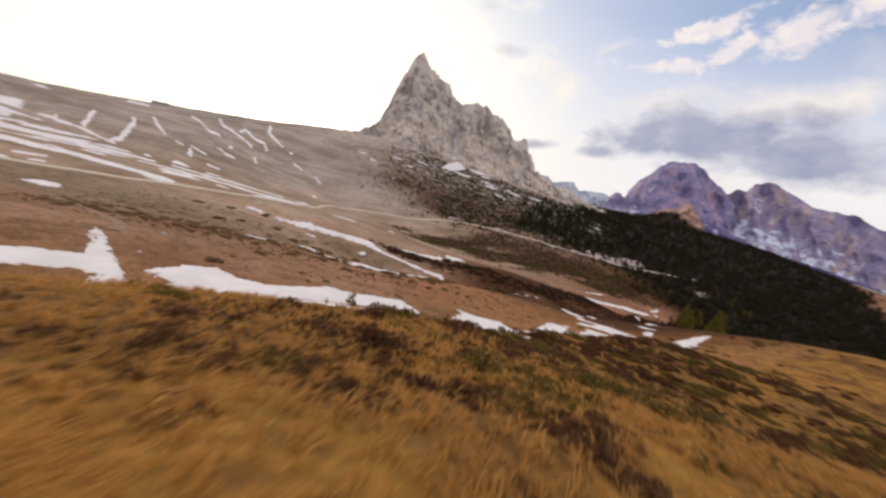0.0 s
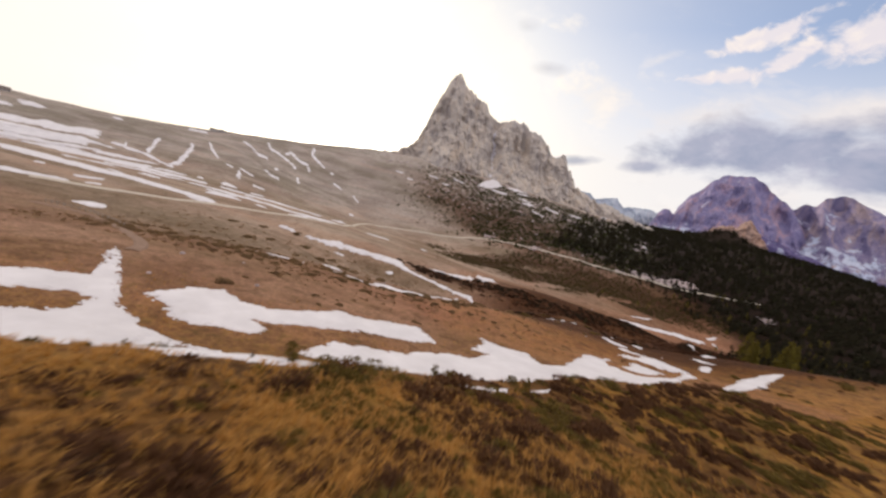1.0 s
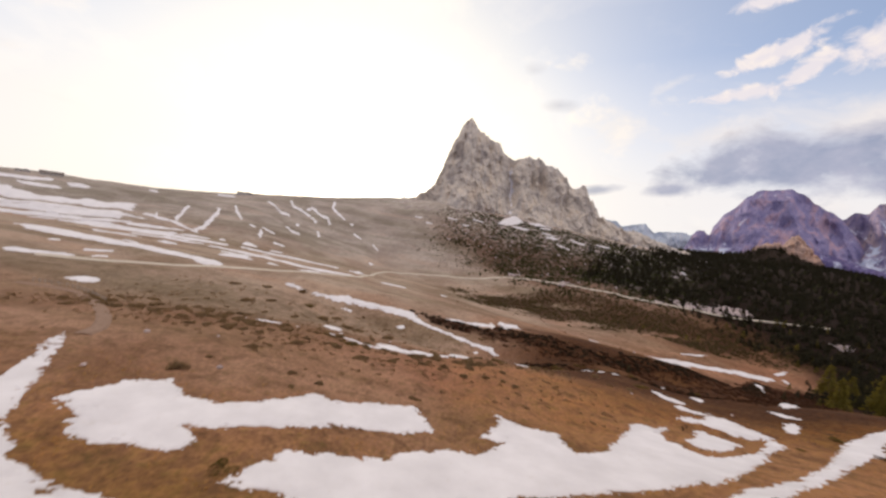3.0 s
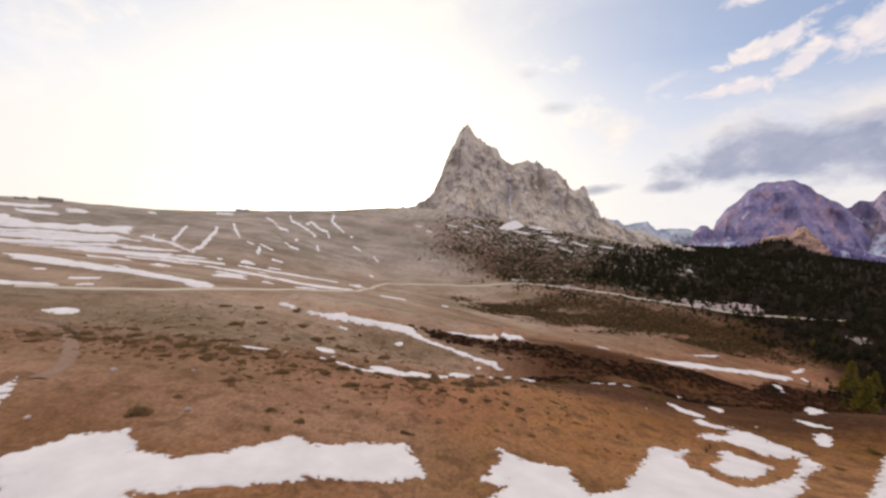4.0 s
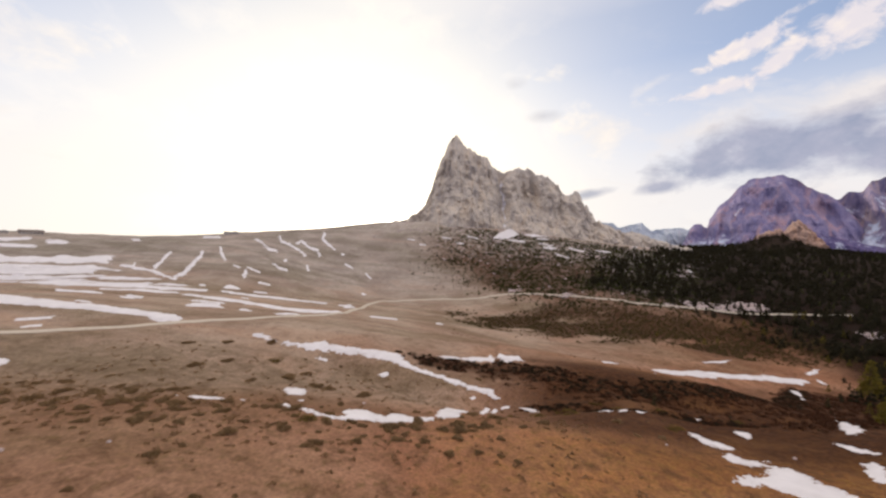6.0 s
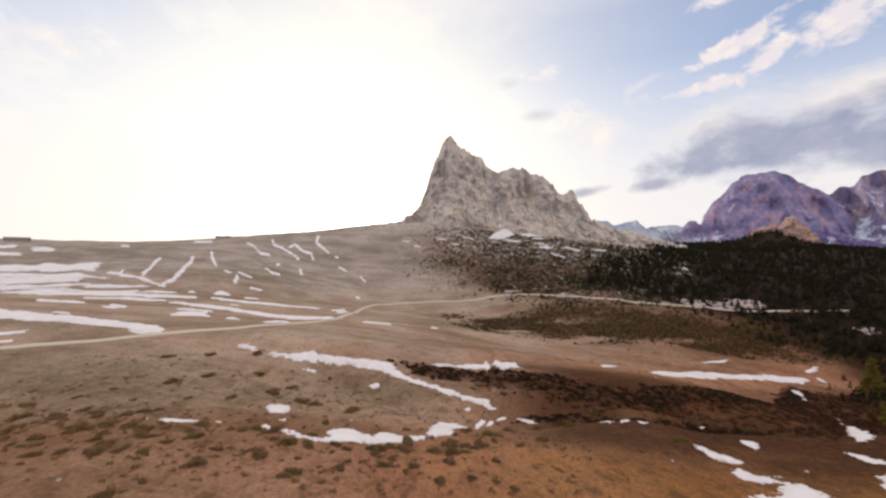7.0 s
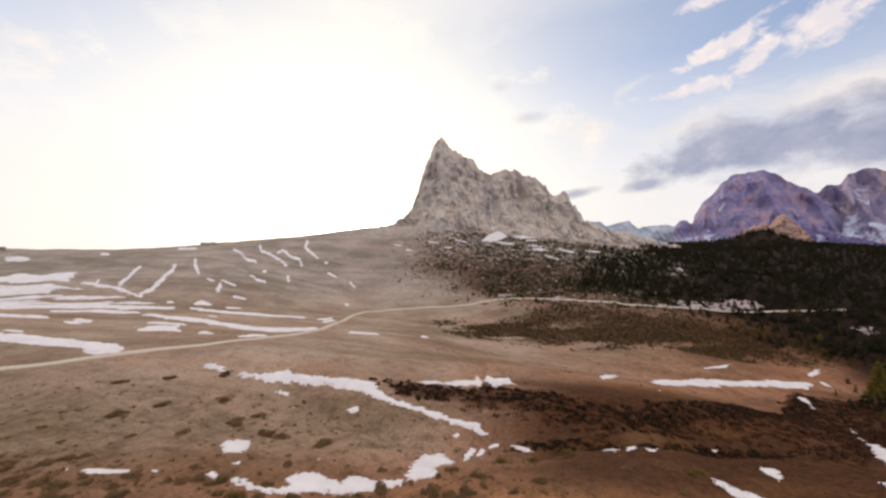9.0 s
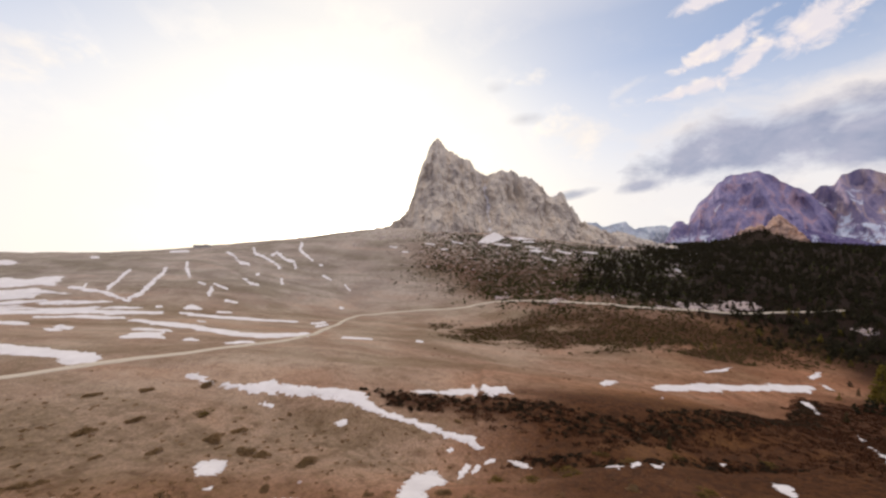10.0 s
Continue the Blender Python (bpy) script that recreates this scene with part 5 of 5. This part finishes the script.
               (10, -57, 4), (15, -55, 4), (-9, -71, 4), (-12, -67, 4), (-20, -77, 2), (-25, -79, 1.3), (18, -44, 5), (28, -38, 5), (26, -45, 5), (42, -33, 6), (11, -50, 5), (0, -62, 4), (34, -50, 5))
GREEN_SPOTS = ((-18, -71, 3), (-18, -84, 1.5), (-12, -78, 3), (-21, -69, 3), (8, -58, 4), (-19, -80, 2), (24, -58, 5), (0, -68, 4), (-5, -60, 4), (20, -50, 4), (-14, -82, 2), (40, -45, 5))


def spots(where, x, y):
    x, y = np.asarray(x, float), np.asarray(y, float)
    total = np.zeros(x.shape)
    for sx, sy, r in where:
        total = np.maximum(total, smooth(1.35, 0.75, np.hypot(x - sx, (y - sy)) / r + 0.4 * fbm(x / (0.8 * r), y / (0.8 * r), 3, 72)))
    return total


count = 0
while count < 520:
    x, y = rng.uniform(-62, 82), rng.uniform(-97, -26)
    d, _ = line_side(BROW, np.array([x]), np.array([y]))
    brown, olive = float(spots(HEATH_SPOTS, x, y)), float(spots(GREEN_SPOTS, x, y))
    keep = 0.06 + (0.34 if x > -20 and y > -84 else 0.0) + 0.45 * max(0.0, float(fbm(x / 11, y / 11, 3, 35))) + 0.9 * max(brown, olive)
    if d[0] > 2 or rng.uniform() > keep or math.hypot(x + 22, y + 96) < 6.5 or in_snow(np.array([x]), np.array([y]), 0.6)[0]:
        continue
    green = rng.uniform() < (0.75 if olive > brown else 0.25 if brown > 0.3 else 0.5)
    size = rng.uniform(0.7, 1.3) * (1.0 if y < -82 else 1.35)
    plant((juniper if green else heather)[int(rng.integers(3))], x, y, size, size * rng.uniform(0.7, 1.05))
    count += 1

# the grassy shoulder beyond the hump
for x, y, size in ((157, 34, 4.6), (163, 39, 3.8), (106, -10, 3.0), (52, -57, 1.4), (50, -58, 1.3), (47, -61, 1.3), (44, -63, 1.2), (41, -66, 1.2), (39, -68, 1.0), (112, -6, 2.2), (96, -16, 2.0)):
    plant(juniper[int(rng.integers(3))], x, y, size, 0.55 * size)
count = 0
while count < 55:
    x, y = rng.uniform(84, 185), rng.uniform(-45, 50)
    if rng.uniform() > float(clumpy(x, y, 16, 75, -0.2, 0.4)) or in_snow(np.array([x]), np.array([y]), 1.0)[0]:
        continue
    size = rng.uniform(0.9, 2.4)
    plant((heather if rng.uniform() < 0.6 else juniper)[int(rng.integers(3))], x, y, size, 0.7 * size)
    count += 1



def dry_shrub(x, y, size, seed):
    """A leafless shrub: a stand of bare branches."""
    root = tagged(new("dry_shrub"), "leafless pale brown shrub standing in the dry grass", "shrub", "bare shrubs")
    root.matrix_basis = placed(x, y, 0.0, size)
    for k in range(4):
        part("branch", twig_mesh("branch", 0.45, 0.8 + 0.15 * k, seed + k), root).rotation_euler = (0, 0, 1.6 * k)


for i, (x, y, size) in enumerate(((-20, -65.2, 1.2), (-22, -67, 0.8), (60, 27, 1.8), (63, 30, 1.5), (-27, -66, 0.7))):
    dry_shrub(x, y, size, 360 + 5 * i)

# small heath and scrub beyond counting
low_bush = bush_crown(50, 1.0, 0.42, 350, 0.36)


def scrub_stuff(name, n, box, weight, sizes, mat, label, category, base=low_bush):
    x, y = rng.uniform(box[0], box[1], n), rng.uniform(box[2], box[3], n)
    keep = (rng.uniform(0, 1, n) < weight(x, y)) & ~in_snow(x, y, 0.3)
    x, y = x[keep], y[keep]
    p = np.stack([x, y, ground_at(x, y) - 0.05], -1)
    size = rng.uniform(*sizes, len(x))
    v, f = scatter(base, p, rng.uniform(0, 6.28, len(x)), np.stack([size, size, size * rng.uniform(0.6, 1.0, len(x))], -1))
    return tagged(new(name, mesh_from(name, v, f, mat, False)), label, category, kind="stuff")


scrub_stuff("heath", 9500, (-75, 100, -100, -12), lambda x, y: np.maximum(0.45 * clumpy(x, y, 9, 35, -0.05, 0.35), spots(HEATH_SPOTS, x, y)) * (line_side(BROW, x, y)[0] < 3) * (np.hypot(x + 22, y + 96) > 5), (0.35, 1.0), HEATHER,
            "brown heather spread over the near grass hump", "heath")
scrub_stuff("green_heath", 6000, (-40, 100, -100, -12), lambda x, y: np.maximum(0.5 * clumpy(x, y, 9, 36, 0.0, 0.45), spots(GREEN_SPOTS, x, y)) * (line_side(BROW, x, y)[0] < 3) * (np.hypot(x + 22, y + 96) > 5), (0.3, 0.9), JUNIPER,
            "green heath spread over the near grass hump", "heath")
scrub_stuff("low_heath", 7000, (-36, -6, -92, -66), lambda x, y: 0.75 * spots(HEATH_SPOTS, x, y), (0.25, 0.55), HEATHER, "dense brown heather in round masses on the grass", "heath")
scrub_stuff("low_green_heath", 5000, (-26, 2, -90, -64), lambda x, y: 0.6 * spots(GREEN_SPOTS, x, y), (0.25, 0.55), JUNIPER, "dense olive-green heath in round masses on the grass", "heath")
small_bush = bush_crown(26, 0.6, 0.34, 355, 0.3)
scrub_stuff("slope_scrub", 5200, (-150, 130, 0, 135), lambda x, y: (0.05 + 0.4 * clumpy(x, y, 34, 41, 0.0, 0.4)) * smooth(100, 20, x), (0.4, 1.2), DOTS, "olive-brown low scrub dotted over the meadow slope", "scrub", small_bush)
scrub_stuff("dotted_scrub", 4600, (-140, 40, 15, 112), lambda x, y: 0.45 * smooth(24, 6, np.abs(y - 47 - 0.08 * x)) * clumpy(x, y, 12, 74, -0.25, 0.2) + 0.1 + 0.5 * smooth(-40, -62, x) * smooth(66, 50, y) * smooth(28, 38, y), (0.5, 1.7), DOTS, "small dark scrub cushions in bands on the slope", "scrub", bush_crown(30, 0.62, 0.4, 356, 0.3))
scrub_stuff("bank_scrub", 12500, (-30, 300, 74, 230), lambda x, y: 0.95 * scrub_bank(x, y), (0.9, 2.4), BANK_HEATH, "dark brown scrub covering the stream bank", "scrub", bush_crown(22, 0.8, 0.42, 357, 0.42))
# dark bushes on the bank top, also standing in for the scarp's shade
scrub_stuff("bank_thicket", 9000, (-30, 255, 90, 230), lambda x, y: near_line(BANK_TOP, x, y, 12.0, 2.0), (1.0, 2.6), THICKET, "near-black thicket along the bank top, doubling as scarp shade", "scrub", bush_crown(26, 1.0, 0.42, 351, 0.46))
scrub_stuff("brook_thicket", 1500, (20, 130, 78, 110), lambda x, y: 0.8 * zone(BROOK, x, y, 2.0, 62), (0.7, 1.8), THICKET, "dark thicket along the brook", "scrub")
scrub_stuff("bank_pines", 4200, (-30, 300, 74, 230), lambda x, y: 0.5 * scrub_bank(x, y) * clumpy(x, y, 12, 67, -0.1, 0.3), (0.6, 1.6), NEEDLES, "dark dwarf pines on the stream bank", "scrub")
scrub_stuff("plateau_scrub", 1500, (-20, 380, 130, 340), lambda x, y: 0.5 * clumpy(x, y, 14, 43, 0.1, 0.4), (0.4, 1.5), HEATHER, "brown heath tufts dotted over the grassy plateau", "scrub")
pine_bush = bush_crown(24, 0.9, 0.6, 352, 0.55)
scrub_stuff("dwarf_pines", 40000, (-130, 660, 440, 900), lambda x, y: dwarf_zone(x, y) * smooth(895, 800, y) * (0.4 + clumpy(x, y, 20, 45, -0.2, 0.3)), (1.0, 3.2), PINE,
            "dark green dwarf mountain pines among pale rubble", "dwarf pine", pine_bush)
scrub_stuff("hollow_pines", 15000, (-10, 430, 310, 460), lambda x, y: 0.75 * hollow(x, y), (0.7, 2.3), HOLLOW_PINE, "dwarf pines in strips in the hollow behind the plateau", "dwarf pine", pine_bush)


# ---- trees ----
def conifer(name, mat, height, radius, whorls, per, seed, leaf, label, group):
    root = tagged(new(name), label, "tree", group)
    part("trunk", trunk_mesh("trunk", height * 0.93, height * 0.016 + 0.03, BARK, seed), root)
    part("crown", mesh_from("crown", *conifer_crown(height, radius, whorls, per, seed, leaf), mat, False), root)
    return root


spruces = [conifer("spruce_tree", NEAR_NEEDLES, h, r, 13, 9, 400 + i, 0.95, "dark green spruce tree on the wooded slope", "spruces") for i, (h, r) in enumerate(((9.0, 1.9), (7.2, 1.7), (10.5, 2.0), (8.0, 1.5)))]
larches = [conifer("larch_tree", LARCH, h, r, 11, 8, 420 + i, 0.9, "yellow-green larch tree at the wood's edge", "larches") for i, (h, r) in enumerate(((8.5, 2.3), (7.0, 2.2), (9.5, 2.6)))]
tall_larch = [conifer("larch_tree", LARCH, 20.0, 5.0, 20, 15, 430, 1.5, "tall yellow-green larch tree at the wood's edge", "larches")]
saplings = [conifer("fir_sapling", JUNIPER, 1.5, 0.5, 7, 7, 440, 0.28, "small green fir sapling in the heath", "saplings")]


def plant_tree(models, x, y, size):
    plant(models[int(rng.integers(len(models)))], x, y, size)


for x, y, size in ((-25, -64.5, 1.0), (-14, -57, 0.8), (-3, -52, 0.7), (6, -44, 0.8), (-35, -66, 0.6)):
    plant_tree(saplings, x, y, size)
for x, y, size in ((232, 118, 1.0), (246, 128, 1.1), (262, 132, 0.9), (240, 150, 0.8), (285, 150, 1.1), (300, 170, 1.0), (255, 165, 0.7), (330, 185, 1.2), (310, 205, 0.8), (275, 190, 0.7), (352, 240, 1.0), (372, 262, 0.9),
                   (290, 352, 0.9), (460, 386, 1.0), (385, 330, 1.0), (398, 322, 0.9), (271, 345, 0.8), (225, 352, 0.7), (350, 215, 1.1), (420, 290, 1.0)):
    plant_tree(larches, x, y, size)
for x, y, size in ((239, 152, 1.25), (308, 188, 1.2), (311, 227, 1.1), (262, 172, 0.8), (335, 205, 1.0), (345, 240, 0.85), (290, 170, 0.7)):
    plant_tree(tall_larch, x, y, size)
plant_tree(spruces, 82, 101, 0.45)
plant_tree(spruces, 118, 108, 0.4)
for x, y, size in ((455, 470, 0.9), (470, 462, 1.0), (486, 470, 0.8), (505, 455, 1.1), (520, 465, 0.9), (540, 455, 1.0), (560, 462, 0.9), (160, 390, 0.6), (173, 364, 0.55), (195, 351, 0.6), (204, 354, 0.5), (211, 357, 0.65), (221, 358, 0.5), (230, 361, 0.6), (263, 386, 0.7), (288, 398, 0.8), (380, 344, 0.9), (440, 428, 1.0)):
    plant_tree(spruces, x, y, size)
count = 0
while count < 330:
    x, y = rng.uniform(120, 560), rng.uniform(90, 480)
    inside = zone(FOREST, np.array([x]), np.array([y]), 36, 31)[0]
    near = 1.0 if y < 430 else 0.4
    if rng.uniform() > inside * near * (0.35 + 0.65 * float(clumpy(x, y, 35, 51, -0.3, 0.2))):
        continue
    plant_tree(spruces if rng.uniform() < 0.72 else larches, x, y, rng.uniform(0.5, 1.15))
    count += 1

far_tree = conifer_crown(8.0, 2.1, 5, 5, 450, 2.1)


def woods(name, n, box, weight, sizes, mat, label):
    x, y = rng.uniform(box[0], box[1], n), rng.uniform(box[2], box[3], n)
    keep = rng.uniform(0, 1, n) < weight(x, y)
    x, y = x[keep], y[keep]
    p = np.stack([x, y, ground_at(x, y) - 0.4], -1)
    v, f = scatter(far_tree, p, rng.uniform(0, 6.28, len(x)), rng.uniform(*sizes, len(x)))
    return tagged(new(name, mesh_from(name, v, f, mat, False)), label, "woods", kind="stuff")


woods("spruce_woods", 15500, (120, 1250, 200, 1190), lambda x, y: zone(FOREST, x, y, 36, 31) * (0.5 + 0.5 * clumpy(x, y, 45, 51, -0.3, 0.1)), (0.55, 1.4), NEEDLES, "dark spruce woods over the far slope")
woods("larch_woods", 2600, (120, 1100, 200, 1100), lambda x, y: 0.45 * zone(FOREST, x, y, 36, 31) * clumpy(x, y, 60, 53, 0.0, 0.4), (0.5, 1.1), PINE, "olive larches scattered in the woods")

# ---- boulders ----
def boulder_base(seed):
    bm = bmesh.new()
    bmesh.ops.create_icosphere(bm, subdivisions=2, radius=1.0)
    for v in bm.verts:
        v.co *= 1 + 0.32 * noise.noise(v.co * 1.3 + Vector((seed, 0, 0))) + 0.12 * noise.noise(v.co * 3.5)
        v.co.z *= 0.7
    out = np.array([v.co[:] for v in bm.verts]), np.array([[v.index for v in f.verts] for f in bm.faces])
    bm.free()
    return out


def boulders(name, n, box, weight, sizes, label):
    x, y = rng.uniform(box[0], box[1], n), rng.uniform(box[2], box[3], n)
    keep = rng.uniform(0, 1, n) < weight(x, y)
    x, y = x[keep], y[keep]
    size = sizes[0] + (sizes[1] - sizes[0]) * rng.uniform(0, 1, len(x)) ** 3
    p = np.stack([x, y, ground_at(x, y) + 0.1 * size], -1)
    v, f = scatter(boulder_base(3.0), p, rng.uniform(0, 6.28, len(x)), np.stack([size, size * rng.uniform(0.6, 1.2, len(x)), size * rng.uniform(0.5, 1.1, len(x))], -1))
    return tagged(new(name, mesh_from(name, v, f, STONE, False)), label, "boulders", kind="stuff")


boulders("apron_boulders", 9000, (-300, 660, 480, 900), lambda x, y: np.maximum(dwarf_zone(x, y), 0.7 * smooth(740, 820, y) * smooth(-300, -120, x)) * (0.06 + smooth(560, 800, y) * clumpy(x, y, 30, 57, -0.2, 0.25)), (0.5, 3.0), "pale limestone boulders below the peak")
ROAD_RUBBLE = ((428, 482, 24, 330), (385, 468, 18, 120), (340, 465, 16, 70), (301, 458, 10, 25), (428, 622, 16, 50), (98, 522, 12, 25), (507, 398, 12, 40), (165, 480, 14, 30))
for x0, y0, reach, n in ROAD_RUBBLE:
    boulders("rubble_heap", n, (x0 - reach, x0 + reach, y0 - 0.6 * reach, y0 + 0.6 * reach), lambda x, y: np.ones(len(x)), (0.8, 4.2), "heap of pale pinkish boulders beside the road")


def stone(x, y, size, seed):
    v, f = boulder_base(seed)
    ob = new("boulder", mesh_from("boulder", v * size, f, STONE, False))
    ob.location = (x, y, float(ground_at(x, y)) + 0.2 * size)
    return tagged(ob, "single pale boulder lying on the dry grass", "boulder", "loose boulders")


for i, (x, y, size) in enumerate(((-84, 15, 0.7), (-57, 3.3, 0.6), (-70, 22, 0.45), (-76, -8, 0.5), (100, 60, 0.5), (60, 55, 0.4), (-30, 70, 0.5), (110, 150, 0.7))):
    stone(x, y, size, 5.0 + i)


# ---- huts on the skyline ----
def box_mesh(name, lo, hi, mat, bevel=0.05):
    bm = bmesh.new()
    bmesh.ops.create_cube(bm, size=1.0)
    for v in bm.verts:
        for k in range(3):
            v.co[k] = lo[k] if v.co[k] < 0 else hi[k]
    bmesh.ops.bevel(bm, geom=bm.edges[:], offset=bevel, segments=1, affect="EDGES")
    me = bpy.data.meshes.new(name)
    bm.to_mesh(me)
    bm.free()
    me.materials.append(mat)
    return me


def gable_mesh(name, half, reach, low, top):
    """A pitched roof with its ridge along x and closed gable ends."""
    v = [(sx * half, sy * reach, low) for sx in (-1, 1) for sy in (-1, 1)] + [(sx * half, 0, top) for sx in (-1, 1)]
    v += [(a, b, c - 0.35) for a, b, c in v[:4]]
    f = [(0, 2, 5, 4), (1, 4, 5, 3), (0, 4, 1), (2, 3, 5), (0, 6, 8, 2), (1, 3, 9, 7), (0, 1, 7, 6), (2, 8, 9, 3), (6, 7, 9, 8)]
    me = bpy.data.meshes.new(name)
    me.from_pydata(v, [], f)
    me.materials.append(ROOFING)
    return me


def hut(x, y, turn, long, deep, high, windows, label, gable=0.0):
    root = tagged(new("mountain_hut"), label, "building", "huts")
    root.matrix_basis = placed(x, y, radians(turn), 1.0, 1.0)
    part("wall", box_mesh("wall", (-long / 2, -deep / 2, -2), (long / 2, deep / 2, high), PLASTER), root)
    if gable:
        part("roof", gable_mesh("roof", long / 2 + 0.9, deep / 2 + 0.9, high, high + gable), root, "dark pitched roof")
        part("chimney", box_mesh("chimney", (long * 0.2, -0.6, high), (long * 0.2 + 1.2, 0.6, high + gable + 1.2), PLASTER), root)
    else:
        part("roof", box_mesh("roof", (-long / 2 - 0.8, -deep / 2 - 0.8, high), (long / 2 + 0.8, deep / 2 + 0.8, high + 0.6), ROOFING), root, "flat dark roof slab")
        part("roof_housing", box_mesh("roof_housing", (long * 0.1, -deep * 0.3, high + 0.6), (long * 0.35, deep * 0.3, high + 2.0), PLASTER), root)
    part("door", box_mesh("door", (-long * 0.08, -deep / 2 - 0.1, 0.0), (-long * 0.08 + 1.4, -deep / 2 + 0.1, 2.2), WOOD, 0.02), root, "brown wooden door")
    for k in range(windows):
        wx = -long / 2 + long * (k + 0.5) / windows
        win = part("window", box_mesh("window", (wx - 0.7, -deep / 2 - 0.06, high * 0.45), (wx + 0.7, -deep / 2 + 0.1, high * 0.45 + 1.4), GLASS, 0.02), root)
        part("frame", box_mesh("frame", (wx - 0.85, -deep / 2 - 0.12, high * 0.45 - 0.2), (wx + 0.85, -deep / 2 - 0.07, high * 0.45 - 0.02), WOOD, 0.02), win)


hut(-498, 732, 34, 31, 10, 6.0, 6, "low flat-roofed grey hut on the hill's crest")
hut(-858, 648, 51, 34, 13, 5.0, 7, "long grey mountain lodge with a pitched roof", 4.5)
hut(-883, 618, 51, 20, 11, 5.5, 4, "grey flat-roofed wing beside the mountain lodge")


# ---- fence beside the meadow track ----
def fence():
    root = tagged(new("pasture_fence"), "weathered wooden pasture fence along a snowy track", "fence")
    x0, y0 = POSTS[0]
    root.location = (x0, y0, float(ground_at(x0, y0)))
    tops = []
    line = smooth_line(POSTS, 3)
    for i, (x, y) in enumerate(line):
        z = float(ground_at(x, y)) - root.location.z
        ob = part("post", box_mesh("post", (-0.11, -0.11, -0.5), (0.11, 0.11, 1.45), WOOD, 0.03), root)
        ob.location = (x - x0, y - y0, z)
        ob.rotation_euler = (rng.normal(0, 0.05), rng.normal(0, 0.05), rng.uniform(0, 1))
        tops.append(Vector((x - x0, y - y0, z)))
    for a, b in zip(tops, tops[1:]):
        for h in (0.6, 1.15):
            d = b - a
            ob = part("rail", box_mesh("rail", (0, -0.035, -0.07), (d.length, 0.035, 0.07), WOOD, 0.02), root)
            ob.matrix_basis = Matrix.Translation(a + Vector((0, 0.1, h))) @ d.to_track_quat("X", "Z").to_matrix().to_4x4()


fence()


# ---- grass ----
def tussock(seed, blades):
    r = np.random.default_rng(seed)
    v, f = [], []
    for i in range(blades):
        a, lean = r.uniform(0, 6.28), r.uniform(0.15, 0.95)
        h = r.uniform(0.5, 1.0)
        d = np.array([math.cos(a), math.sin(a), 0.0])
        s = np.array([-d[1], d[0], 0.0]) * r.uniform(0.02, 0.045)
        root = d * r.uniform(0, 0.14)
        mid = root + d * lean * 0.35 * h + np.array([0, 0, 0.62 * h])
        tip = root + d * lean * h + np.array([0, 0, (1 - 0.45 * lean) * h])
        k = len(v)
        v += [root - s, root + s, mid + s * 0.8, mid - s * 0.8, tip]
        f += [(k, k + 1, k + 2), (k, k + 2, k + 3), (k + 3, k + 2, k + 4)]
    return np.array(v), np.array(f)


def grass(name, n, box, weight, sizes, blades, seed, label):
    x, y = rng.uniform(box[0], box[1], n), rng.uniform(box[2], box[3], n)
    keep = (rng.uniform(0, 1, n) < weight(x, y)) & ~in_snow(x, y, 0.15)
    x, y = x[keep], y[keep]
    p = np.stack([x, y, ground_at(x, y) - 0.03], -1)
    size = rng.uniform(*sizes, len(x))
    v, f = scatter(tussock(seed, blades), p, rng.uniform(0, 6.28, len(x)), np.stack([size * 1.3, size * 1.3, size], -1))
    return tagged(new(name, mesh_from(name, v, f, STRAW, False)), label, "grass", kind="stuff")


grass("near_grass", 22000, (-50, 30, -112, -62), lambda x, y: smooth(45, 12, np.hypot(x + 15, y + 88)) * (0.45 + 0.55 * clumpy(x, y, 4, 63, -0.3, 0.2)), (0.28, 0.68), 9, 61, "straw-coloured alpine grass tussocks on the hump")
grass("far_grass", 21000, (-90, 190, -95, 50), lambda x, y: clumpy(x, y, 5, 64, -0.2, 0.3) * np.where(y < 0, 0.8, 0.6 * (x > 95)), (0.3, 0.6), 6, 62, "straw-coloured alpine grass on the lower hump")
